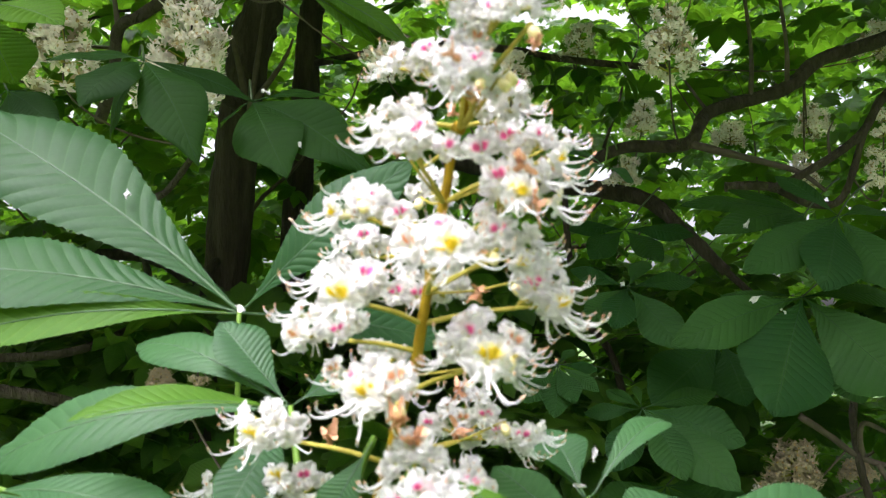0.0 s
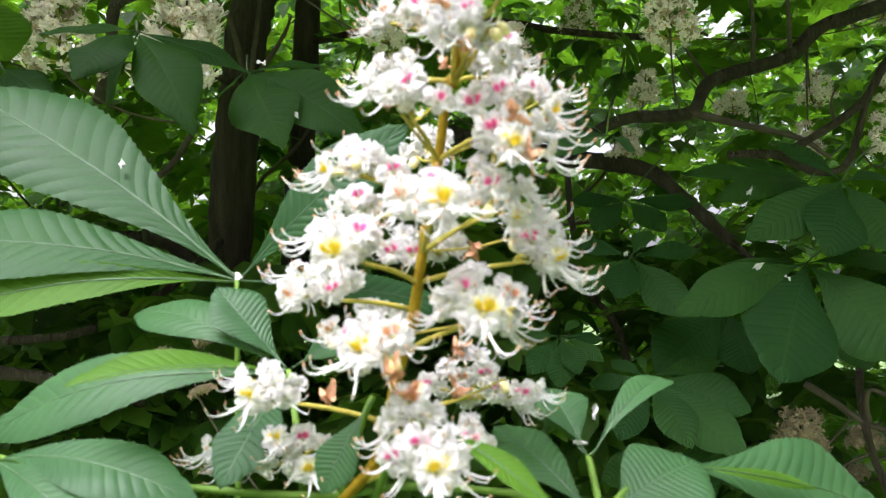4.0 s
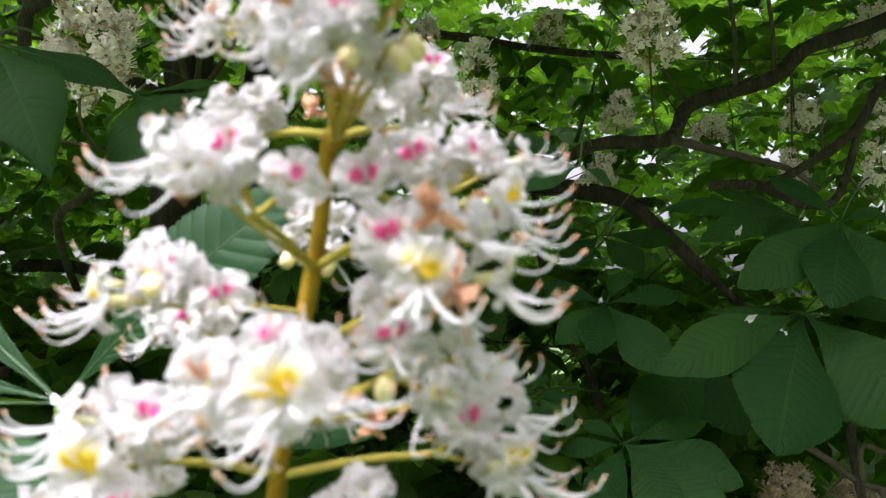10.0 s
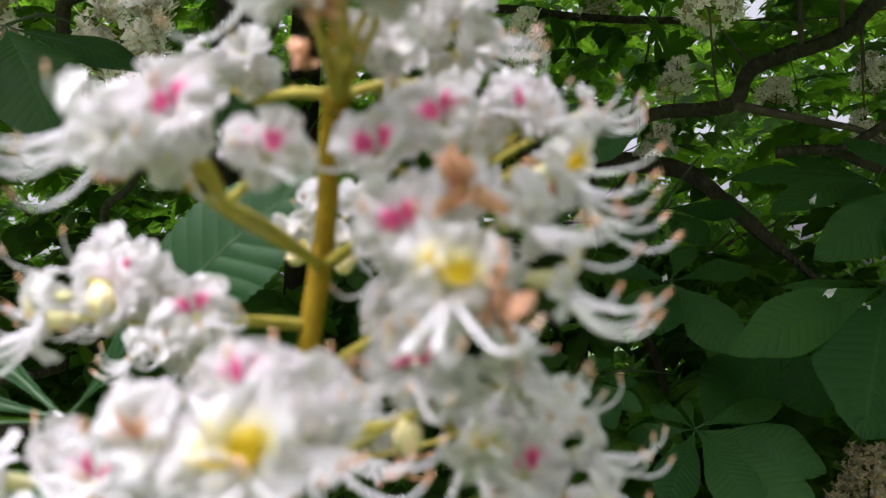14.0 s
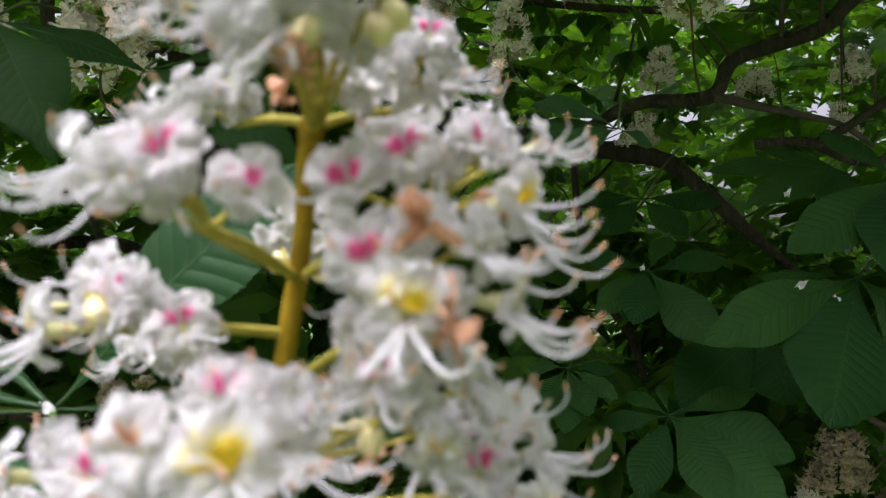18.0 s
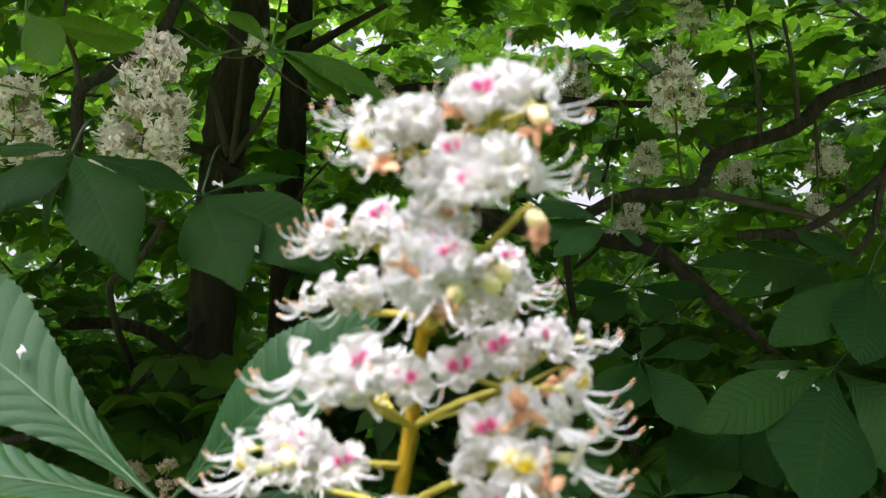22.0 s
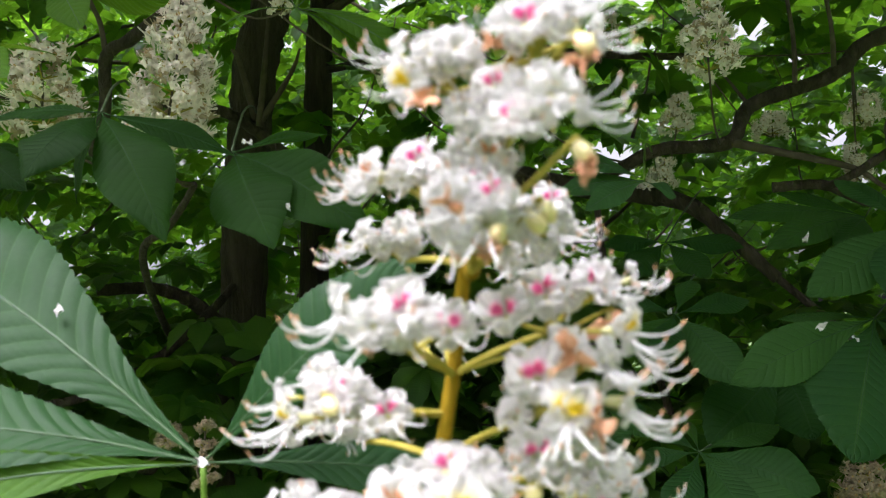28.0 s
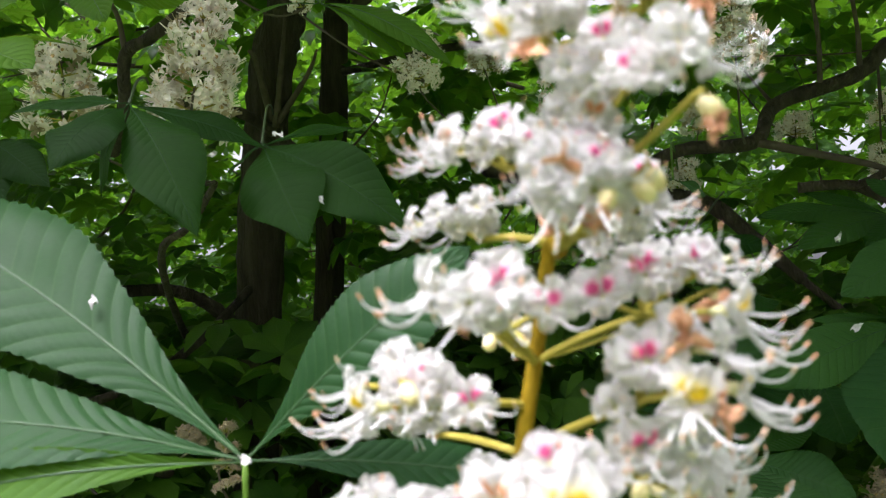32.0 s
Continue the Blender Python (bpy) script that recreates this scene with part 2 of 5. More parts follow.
GROUND = plain("meadow", [(0.25, (0.03, 0.05, 0.015)), (0.5, (0.06, 0.11, 0.025)), (0.8, (0.12, 0.17, 0.05))], 1.6, 0.95, 0.8, 0.05)

# ---------------------------------------------------------------- mesh helpers


def mesh_of(name, verts, faces, mats, uvs=None, slots=None, smooth=True):
    me = bpy.data.meshes.new(name)
    me.from_pydata([tuple(v) for v in verts], [], faces)
    for mt in mats:
        me.materials.append(mt)
    if uvs is not None:
        lay = me.uv_layers.new(name="UVMap")
        li = np.empty(len(me.loops), np.int32)
        me.loops.foreach_get("vertex_index", li)
        lay.data.foreach_set("uv", np.asarray(uvs, np.float32)[li].ravel())
    if slots is not None:
        me.polygons.foreach_set("material_index", np.asarray(slots, np.int32))
    me.polygons.foreach_set("use_smooth", [smooth] * len(me.polygons))
    me.update()
    return me


def part(name, me, parent, label="", m=None):
    ob = new(name, me)
    ob.parent = parent
    if m is not None:
        ob.matrix_basis = m
    if label:
        tagged(ob, label)
    return ob


def thing(name, label, category, group="", kind="", at=(0, 0, 0)):
    ob = new(name)
    ob.empty_display_size = 0.02
    ob.location = at
    return tagged(ob, label, category, group, kind)


def spline(points, n):
    """n points of a smooth curve through the given ones."""
    p = [Vector(q) for q in points]
    p = [p[0] * 2 - p[1], *p, p[-1] * 2 - p[-2]]
    out, seg = [], len(p) - 3
    for k in range(n):
        u = k / (n - 1) * seg
        i = min(int(u), seg - 1)
        f = u - i
        a, b, c, d = p[i:i + 4]
        out.append(0.5 * ((2 * b) + (c - a) * f + (2 * a - 5 * b + 4 * c - d) * f * f + (3 * b - a - 3 * c + d) * f ** 3))
    return out


def tube(points, radii, sides=8, knobs=0.0, rng=None, cap=True):
    """Verts and faces of a round bar along points."""
    verts, faces = [], []
    prev = None
    n = len(points)
    for k, p in enumerate(points):
        way = (points[min(k + 1, n - 1)] - points[max(k - 1, 0)]).normalized()
        if prev is None:
            side = way.orthogonal().normalized()
        else:
            side = (prev - way * prev.dot(way)).normalized()
        prev = side
        up = way.cross(side)
        for s in range(sides):
            a = 2 * math.pi * s / sides
            r = radii[k] * (1 + (knobs * (rng.random() - 0.5) if rng else 0))
            verts.append(p + (side * math.cos(a) + up * math.sin(a)) * r)
    for k in range(n - 1):
        for s in range(sides):
            t = (s + 1) % sides
            faces.append((k * sides + s, k * sides + t, (k + 1) * sides + t, (k + 1) * sides + s))
    if cap:
        faces.append(tuple(reversed(range(sides))))
        faces.append(tuple(range((n - 1) * sides, n * sides)))
    return verts, faces


def bar(name, pts, r0, r1, mat, sides=8, n=14, knobs=0.0, seed=0, base=(0, 0, 0)):
    rng = random.Random(seed)
    o = Vector(base)
    c = [q - o for q in spline(pts, n)]
    rr = [(r0 + (r1 - r0) * k / (n - 1)) * (1 + (0.9 * knobs * (rng.random() - 0.4) if knobs else 0)) for k in range(n)]
    v, f = tube(c, rr, sides, knobs, rng if knobs else None)
    return mesh_of(name, v, f, [mat])


# ---------------------------------------------------------------- leaves


def leaflet(base, tip, width, normal, sag=0.06, fold=0.25, pleat=1.0, nu=44, nv=6, curl=0.0, seed=0, peak=0.64):
    """Blade of one leaflet: narrow at its base, widest past the middle, drawn to a point; pleated along its side veins.
    Returns verts, faces, uvs and the midrib's points."""
    base, tip, nrm = Vector(base), Vector(tip), Vector(normal)
    ax = tip - base
    length = ax.length
    ax.normalize()
    nrm = (nrm - ax * nrm.dot(ax)).normalized()
    side = ax.cross(nrm)
    rng = random.Random(seed)
    w1, w2, ph = rng.uniform(-1, 1), rng.uniform(-1, 1), rng.uniform(0, 6)
    verts, uvs, faces, rib = [], [], [], []
    for i in range(nu + 1):
        u = i / nu
        # half-width outline
        if u < peak:
            h = 0.03 + 0.97 * math.sin(0.5 * math.pi * (u / peak)) ** (1.75 if peak > 0.65 else 1.3)
        else:
            q = (u - peak) / (1 - peak)
            h = max(0.004, ((1 - q ** 2.3) * (1 - 0.24 * q) if peak > 0.65 else (1 - q ** 1.45) * (1 - 0.2 * q ** 3)))
        h *= width * 0.5
        arch = sag * length * (4 * u * (1 - u)) + 0.012 * length * w1 * math.sin(5 * u + ph)
        mid = base + ax * (u * length) + nrm * arch + side * (0.02 * length * w2 * math.sin(math.pi * u))
        rib.append(mid)
        for j in range(-nv, nv + 1):
            v = j / nv
            a = abs(v)
            tooth = 1 + ((0.024 if peak > 0.65 else 0.016) * math.sin(239 * u) + 0.014 * math.sin(23 * u + ph)) * (a == 1)
            x = h * v * tooth * (1 + 0.04 * math.sin(6.5 * u + ph + (2.1 if v > 0 else 0)) * a)
            groove = (2 * abs(((u * 17 - a * 2.3) % 1) - 0.5)) ** 2.2
            z = abs(x) * math.tan(fold) * (1 - 0.35 * a) - pleat * 0.021 * width * groove * min(1, a * 5) * (1 - 0.4 * a) * min(1, u * 4)
            z -= curl * h * a * a * a
            z += (0.14 if pleat < 0.5 else 0.045) * h * math.sin(9 * u + 2 * v + ph) * a
            verts.append(mid + side * x + nrm * z - ax * (0.0 if u > 0.9 else 0.02 * length * a * a))
            uvs.append((u, v))
    row = 2 * nv + 1
    for i in range(nu):
        for j in range(row - 1):
            k = i * row + j
            faces.append((k, k + 1, k + 1 + row, k + row))
    return verts, faces, uvs, rib


def compound_leaf(label, hub, blades, stalk_from, mat, stalk_r=0.0011, detail=(120, 9), ribs=True, group="leaves round the blossom", young=(), soft=(), arch=None):
    """A palmate leaf: blades of (tip, width, normal, sag, fold, curl) that meet at the hub, on a round stalk."""
    o = Vector(hub)
    leaf = thing("chestnut_leaf", label, "leaf", group, at=hub)
    for k, (tip, width, normal, sag, fold, curl) in enumerate(blades):
        sd = hash((round(tip[0] * 997), round(tip[2] * 991))) % 9973
        start = o + (Vector(tip) - o).normalized() * 0.006
        flat = mat in (LEAF_MID, LEAF_HANG_SHADED)
        v, f, uv, rib = leaflet(start, tip, width, normal, sag, fold * (0.4 if flat else 1), 0.3 if mat is LEAF_HANG_SHADED else 0.62 if flat else 0.55 if k in young else 0.95, detail[0], detail[1], curl, sd, 0.55 if mat is LEAF_HANG_SHADED else 0.67)
        me = mesh_of("leaflet", [p - o for p in v], f, [LEAF_YOUNG if k in young else LEAF_SOFT if k in soft else mat], uv)
        b = part("leaflet", me, leaf)
        if ribs:
            nrm = Vector(normal).normalized()
            pts = [o + (rib[0] - o) * 0.2] + [rib[int(q * (len(rib) - 1))] for q in (0, 0.2, 0.4, 0.6, 0.8, 0.95)]
            w = (Vector(tip) - o).length
            part("midrib", bar("midrib", [p + nrm * 0.0001 for p in pts], (0.0022 if flat else 0.0034) * w + 0.00022, 0.00015, MIDRIB_SHADED if flat else MIDRIB, 6, 14, base=hub), b)
    s = Vector(stalk_from)
    sagp = (o + s) / 2 + Vector((0, 0, (arch if arch is not None else 0.03 if mat in (LEAF_MID, LEAF_HANG_SHADED) else 0.12) * (o - s).length))
    part("leaf_stalk", bar("leaf_stalk", [o, o + (sagp - o) * 0.6, (sagp + s) / 2, s], stalk_r * (0.75 if mat in (LEAF_MID, LEAF_HANG_SHADED) else 1), stalk_r * 1.3, STALK_SHADED if mat in (LEAF_MID, LEAF_HANG_SHADED) else LEAF_STALK, 8, 12, base=hub), leaf)
    return leaf


BOUGH_POINTS = []


def branch(name, label, path, r0, r1, category="branch", twigs=(), mat=None, seed=1, group="", n=34, sides=12):
    """A limb: a knobbly tapering bar, with twigs of (path, r0, r1) as parts."""
    if name == "bough":
        r0, r1 = r0 * 0.7, r1 * 0.66
    twigs = [(q, c * 0.62, d * 0.5) for q, c, d in twigs]
    b = thing(name, label, category, group, at=path[0])
    BOUGH_POINTS.extend(spline(path, n))
    for tp, _, _ in twigs:
        BOUGH_POINTS.extend(spline(tp, 16))
    part("limb", bar("limb", path, r0, r1, mat or BARK, sides, n, 0.16, seed, path[0]), b)
    for q, (tp, a, c) in enumerate(twigs):
        part("twig", bar("twig", tp, a, c, TWIG, 7, 16, 0.14, seed + q, path[0]), b)
    return b

# ---------------------------------------------------------------- ground
gv, gf = [], []
for i in range(41):
    for j in range(41):
        x, y = (i - 20) ** 3 * 0.05, (j - 20) ** 3 * 0.05
        gv.append((x, y, 0.05 * math.sin(x * 0.7) * math.cos(y * 0.6)))
for i in range(40):
    for j in range(40):
        k = i * 41 + j
        gf.append((k, k + 41, k + 42, k + 1))
tagged(new("ground", mesh_of("ground", gv, gf, [GROUND])), "shaded meadow ground under the chestnut trees", "ground", kind="structure")

# ---------------------------------------------------------------- blossom pieces


def petal_mesh(kind, seed, length=0.0122, width=0.0106):
    """A clawed, ruffled petal that leaves the throat forwards and bends outwards. Local y is outwards, z forwards."""
    rng = random.Random(seed)
    nu, nv = 12, 5
    ph = [rng.uniform(0, 6.3) for _ in range(4)]
    v, f, uv = [], [], []
    for i in range(nu + 1):
        u = i / nu
        claw = 0.2 + 0.8 * min(1, max(0, (u - 0.12) / 0.34)) ** 0.7
        h = width * 0.5 * claw * (1 if u < 0.72 else math.sqrt(max(0.03, 1 - ((u - 0.72) / 0.3) ** 2)))
        y = length * (0.25 * u + 0.75 * u ** 1.6)
        z = 0.0065 * math.sin(min(u * 1.5, 1.2) * 1.5) - 0.0045 * max(0, u - 0.5) ** 1.4 * 2
        for j in range(-nv, nv + 1):
            s = j / nv
            ruf = 0.0013 * (math.sin(4.5 * s + ph[0] + 5 * u) + 0.9 * math.sin(8 * s + ph[1] - 4 * u)) * (u ** 1.3)
            edge = 1 + 0.2 * math.sin(15 * u + ph[2] + s) * (abs(s) == 1)
            tipw = 0.0011 * math.sin(8 * s + ph[3]) * (u > 0.9)
            v.append((h * s * edge, y + tipw, z + ruf + 0.0016 * s * s * u))
            uv.append((u, s))
    row = 2 * nv + 1
    for i in range(nu):
        for j in range(row - 1):
            k = i * row + j
            f.append((k, k + 1, k + row + 1, k + row))
    return mesh_of("petal", v, f, [PETALS[kind]], uv)


def stamen_mesh(seed):
    """A long white filament that dips and sweeps up to a small brown anther."""
    rng = random.Random(seed)
    d = (seed % 7 - 3) * 0.0017 + rng.uniform(-0.0006, 0.0006)
    k = rng.uniform(0.7, 1.0)
    dip = rng.uniform(0.7, 1.2)
    pts = [(0, -0.001, 0.001), (d * 0.6, -0.0035 * dip, 0.006 * k), (d * 1.4, -0.0068 * dip, 0.0115 * k),
           (d * 1.9, -0.0078 * dip, 0.0165 * k), (d * 2.2, -0.0066 * dip, 0.0203 * k), (d * 2.25, -0.0046 * dip, 0.0219 * k)]
    c = spline(pts, 13)
    v, f = tube(c, [0.0004 + 0.0001 * math.sin(q * 0.5) for q in range(12)] + [0.00026], 5)
    slots = [0] * len(f)
    tip = c[-1]
    way = (c[-1] - c[-3]).normalized()
    a = [tip + way * q for q in (-0.0006, 0.0002, 0.0011, 0.0018)]
    av, af = tube(a, [0.00026, 0.00045, 0.0004, 0.00018], 6)
    o = len(v)
    v += av
    f += [tuple(q + o for q in fc) for fc in af]
    slots += [1] * len(af)
    return mesh_of("stamen", v, f, [FILAMENT, ANTHER], None, slots)


def calyx_mesh():
    pts = [Vector((0, 0, z)) for z in (-0.0065, -0.005, -0.002, 0.001, 0.0026)]
    v, f = tube(pts, [0.0008, 0.0017, 0.0023, 0.0026, 0.0029], 9)
    return mesh_of("flower", v, f, [CALYX])


def crumpled_mesh(seed, size=0.006):
    """A dead flower: petals shrunk to a crumpled, twisted brown tuft."""
    rng = random.Random(seed)
    v, f = [], []
    for b in range(7):
        d = Vector((rng.uniform(-1, 1), rng.uniform(-1, 1), rng.uniform(-0.3, 1))).normalized()
        w = d.orthogonal().normalized()
        w.rotate(Matrix.Rotation(rng.uniform(0, 3.1), 3, d))
        bend = Vector((rng.uniform(-1, 1), rng.uniform(-1, 1), rng.uniform(-1.4, 0.2))) * 0.7
        o, L = len(v), size * rng.uniform(0.6, 1.25)
        for i in range(6):
            u = i / 5
            c = d * (L * u) + bend * (L * u * u)
            h = L * 0.34 * math.sin(0.4 + 2.4 * u)
            k = w.copy()
            k.rotate(Matrix.Rotation(u * rng.uniform(0.4, 1.6), 3, d))
            for s in (-1, 0, 1):
                v.append(c + k * (s * h) + d.cross(k) * (0.3 * h * abs(s)) + Vector((rng.uniform(-1, 1), rng.uniform(-1, 1), rng.uniform(-1, 1))) * (0.05 * L))
        for i in range(5):
            for j in range(2):
                q = o + i * 3 + j
                f.append((q, q + 1, q + 4, q + 3))
    return mesh_of("withered_flower", v, f, [WITHERED])


PETAL_SET = {k: [petal_mesh(k, 11 * i + ord(k)) for i in range(4)] for k in PETALS}
STAMEN_SET = [stamen_mesh(i) for i in range(14)]
CALYX_ME = calyx_mesh()
CRUMPLED = [crumpled_mesh(i) for i in range(3)]


def facing(at, heading, tilt, spin=0.0, scale=1.0):
    """Local z along the heading (0: towards -y, 90: towards +x), local y upwards."""
    h, t = radians(heading), radians(tilt)
    z = Vector((math.sin(h) * math.cos(t), -math.cos(h) * math.cos(t), math.sin(t)))
    x = Vector((0, 0, 1)).cross(z).normalized()
    y = z.cross(x)
    m = Matrix((x, y, z)).transposed().to_4x4()
    return Matrix.Translation(at) @ m @ Matrix.Rotation(radians(spin), 4, "Z") @ Matrix.Diagonal((scale, scale, scale, 1))


def add_flower(parent, at, heading, tilt, kind, rng, scale=0.66, stamens=8):
    fl = part("flower", CALYX_ME, parent, m=facing(at, heading, tilt, rng.uniform(-16, 16), scale))
    five = rng.random() < 0.5
    half = 24 if kind == "y" else 37
    angles = [half, -half, 88, -88] + ([150, -150] if five else [180])
    for q, a in enumerate(angles):
        k = kind if q < 2 else "w"
        sc = (1.05 if q < 2 else 0.93) * rng.uniform(0.92, 1.1)
        tip = rng.uniform(-14, 12)
        m = Matrix.Rotation(radians(a + rng.uniform(-9, 9)), 4, "Z") @ Matrix.Rotation(radians(tip), 4, "X") @ Matrix.Diagonal((sc, sc, sc, 1))
        part("petal", rng.choice(PETAL_SET[k]), fl, m=m @ Matrix.Diagonal((1, 0.82 if q > 3 else 1, 1, 1)))
    pick = rng.sample(range(14), stamens)
    for s in pick:
        part("stamen", STAMEN_SET[s], fl, m=Matrix.Rotation(radians(rng.uniform(-26, 26)), 4, "Z") @ Matrix.Rotation(radians(rng.uniform(-14, 14)), 4, "X") @ Matrix.Scale(rng.uniform(1.1, 1.4), 4))
    return fl


# ---------------------------------------------------------------- the blossom in front
blossom = thing("chestnut_blossom", "upright white horse chestnut flower spike with pink and yellow eyes", "flower", at=(0, 0, 0))
STEM_PTS = [(-0.0089, 0.345, 1.5678), (0.0038, 0.342, 1.5813), (0.0124, 0.338, 1.6089), (0.0177, 0.336, 1.6234), (0.0218, 0.333, 1.6418), (0.0265, 0.331, 1.6638), (0.0309, 0.329, 1.682), (0.0346, 0.322, 1.699), (0.0361, 0.318, 1.6971), (0.0378, 0.312, 1.7037), (0.0394, 0.304, 1.7109), (0.0413, 0.298, 1.7187), (0.0432, 0.293, 1.7262), (0.0463, 0.289, 1.7318), (0.0496, 0.286, 1.7348)]
stem_curve = spline(STEM_PTS, 90)
sv, sf = tube(stem_curve, [0.0021 - 0.0012 * (k / 89) ** 1.1 for k in range(90)], 12, 0.1, random.Random(5))
part("stem", mesh_of("stem", sv, sf, [STEM]), blossom, "yellow-brown ribbed flower stem")
CYMES = []
CYMES.append([      # the tip
    ((0.0498, 0.274, 1.7337), -5, 15, "p", 0.402), ((0.0546, 0.28, 1.7387), 12, 32, "w", 0.348), ((0.0524, 0.276, 1.7349), 5, -5, "w", 0.348),
    ((0.0577, 0.282, 1.7379), 45, 22, "w", 0.348), ((0.0475, 0.281, 1.7369), -40, 10, "w", 0.348), ((0.0617, 0.287, 1.735), 85, 2, "w", 0.348),
    ((0.055, 0.279, 1.7348), 30, -10, "w", 0.301), ((0.0491, 0.284, 1.7354), -20, -35, "w", 0.285),
])
CYMES.append([      # the upper left
    ((0.0296, 0.283, 1.7284), -38, -2, "y", 0.412), ((0.0334, 0.286, 1.7343), -12, 20, "w", 0.356), ((0.0378, 0.284, 1.7342), 5, 12, "w", 0.356),
    ((0.0278, 0.292, 1.7364), -62, 22, "w", 0.356), ((0.0388, 0.287, 1.7329), 25, -5, "w", 0.356), ((0.0351, 0.289, 1.733), -5, -25, "w", 0.301),
])
CYMES.append([      # the upper right
    ((0.0439, 0.282, 1.7262), -5, 12, "p", 0.33), ((0.0463, 0.274, 1.718), 5, 14, "p", 0.421), ((0.0523, 0.27, 1.7204), 22, 6, "w", 0.412),
    ((0.0492, 0.272, 1.7182), 8, -14, "w", 0.365), ((0.039, 0.287, 1.7233), -32, 4, "w", 0.365), ((0.0565, 0.278, 1.7207), 75, 4, "w", 0.365),
    ((0.0426, 0.285, 1.7206), -10, -20, "w", 0.317), ((0.0488, 0.279, 1.7236), 0, 28, "w", 0.333), ((0.0423, 0.287, 1.7255), -10, 10, "w", 0.285),
])
CYMES.append([      # the third left
    ((0.018, 0.314, 1.7193), -45, 12, "o", 0.421), ((0.0267, 0.313, 1.7203), -2, 24, "p", 0.421), ((0.0326, 0.312, 1.7169), 10, 16, "p", 0.421),
    ((0.0284, 0.315, 1.7183), 0, -20, "w", 0.317), ((0.0191, 0.316, 1.7196), -72, 0, "w", 0.365), ((0.0237, 0.314, 1.718), -20, -15, "w", 0.365),
    ((0.013, 0.321, 1.7196), -75, -8, "w", 0.317),
])
CYMES.append([      # the pale middle
    ((0.0372, 0.286, 1.7066), -8, 2, "w", 0.491), ((0.0351, 0.288, 1.7097), -15, 25, "w", 0.396), ((0.0417, 0.284, 1.7072), 15, 22, "p", 0.385),
    ((0.0416, 0.288, 1.7071), 40, 0, "w", 0.412), ((0.0325, 0.29, 1.7075), -45, -5, "w", 0.365),
])
CYMES.append([      # the pale lobes by the stem
    ((0.0451, 0.299, 1.7045), 25, -12, "w", 0.396), ((0.0438, 0.314, 1.7025), 30, -35, "w", 0.38), ((0.0414, 0.314, 1.7048), -10, -20, "w", 0.317),
    ((0.0352, 0.287, 1.7031), -20, -25, "w", 0.475), ((0.04, 0.285, 1.7033), 0, -20, "w", 0.475),
])
CYMES.append([      # the faded ring round the stem
    ((0.0416, 0.289, 1.716), 0, 2, "o", 0.402), ((0.0379, 0.295, 1.7176), -18, 10, "w", 0.365), ((0.0435, 0.293, 1.715), 16, 6, "w", 0.365),
    ((0.0396, 0.289, 1.7109), 0, 10, "p", 0.385), ((0.0361, 0.297, 1.7151), -30, -5, "w", 0.333),
])
CYMES.append([      # the fourth right
    ((0.0497, 0.324, 1.7094), -5, 15, "w", 0.365), ((0.0538, 0.322, 1.7106), 20, 22, "p", 0.385), ((0.0482, 0.322, 1.7059), -10, -25, "w", 0.365),
    ((0.0544, 0.323, 1.7048), 45, -8, "w", 0.365), ((0.0507, 0.327, 1.7019), 20, -35, "w", 0.365), ((0.0573, 0.327, 1.7063), 72, 5, "w", 0.317),
    ((0.045, 0.332, 1.6999), -15, -20, "w", 0.333),
])
CYMES.append([      # the fourth left
    ((0.0127, 0.332, 1.7085), -55, 4, "w", 0.365), ((0.0206, 0.33, 1.7088), 0, 15, "w", 0.365), ((0.0166, 0.332, 1.7061), -25, -15, "w", 0.365),
    ((0.0072, 0.336, 1.7074), -78, -4, "w", 0.317), ((0.0211, 0.333, 1.7057), 20, -15, "w", 0.317),
])
CYMES.append([      # the fifth left
    ((0.0241, 0.289, 1.689), -4, 14, "p", 0.513), ((0.0312, 0.295, 1.6856), 22, 8, "p", 0.439), ((0.0147, 0.291, 1.6907), -70, -2, "w", 0.444),
    ((0.0194, 0.286, 1.6872), -18, -8, "w", 0.444), ((0.0229, 0.29, 1.6869), 10, -12, "w", 0.444),
])
CYMES.append([      # the hidden bells
    ((0.02, 0.362, 1.6864), -10, -40, "w", 0.396), ((0.0279, 0.362, 1.6837), 10, -45, "w", 0.396), ((0.0237, 0.364, 1.6911), 0, 10, "w", 0.38),
    ((0.0298, 0.364, 1.6894), 25, 0, "w", 0.38),
])
CYMES.append([      # the sixth right
    ((0.0426, 0.309, 1.6872), -18, 12, "p", 0.494), ((0.0505, 0.31, 1.6905), 2, 14, "p", 0.494), ((0.0601, 0.315, 1.6924), 24, 18, "p", 0.494),
    ((0.0631, 0.304, 1.6827), 62, -6, "y", 0.494), ((0.055, 0.314, 1.6905), 10, -5, "w", 0.365), ((0.0622, 0.314, 1.6911), 45, 10, "w", 0.365),
    ((0.0685, 0.322, 1.6929), 82, 8, "w", 0.333),
])
CYMES.append([      # the seventh right
    ((0.0465, 0.293, 1.6757), 0, 8, "p", 0.522), ((0.0507, 0.284, 1.6696), 14, -8, "y", 0.503), ((0.0583, 0.298, 1.6769), 58, 4, "w", 0.452),
    ((0.0607, 0.298, 1.67), 75, -10, "y", 0.458), ((0.0454, 0.303, 1.6754), -35, -10, "w", 0.38), ((0.0526, 0.298, 1.6799), 15, 28, "w", 0.38),
    ((0.0539, 0.295, 1.6708), 30, -35, "w", 0.38),
])
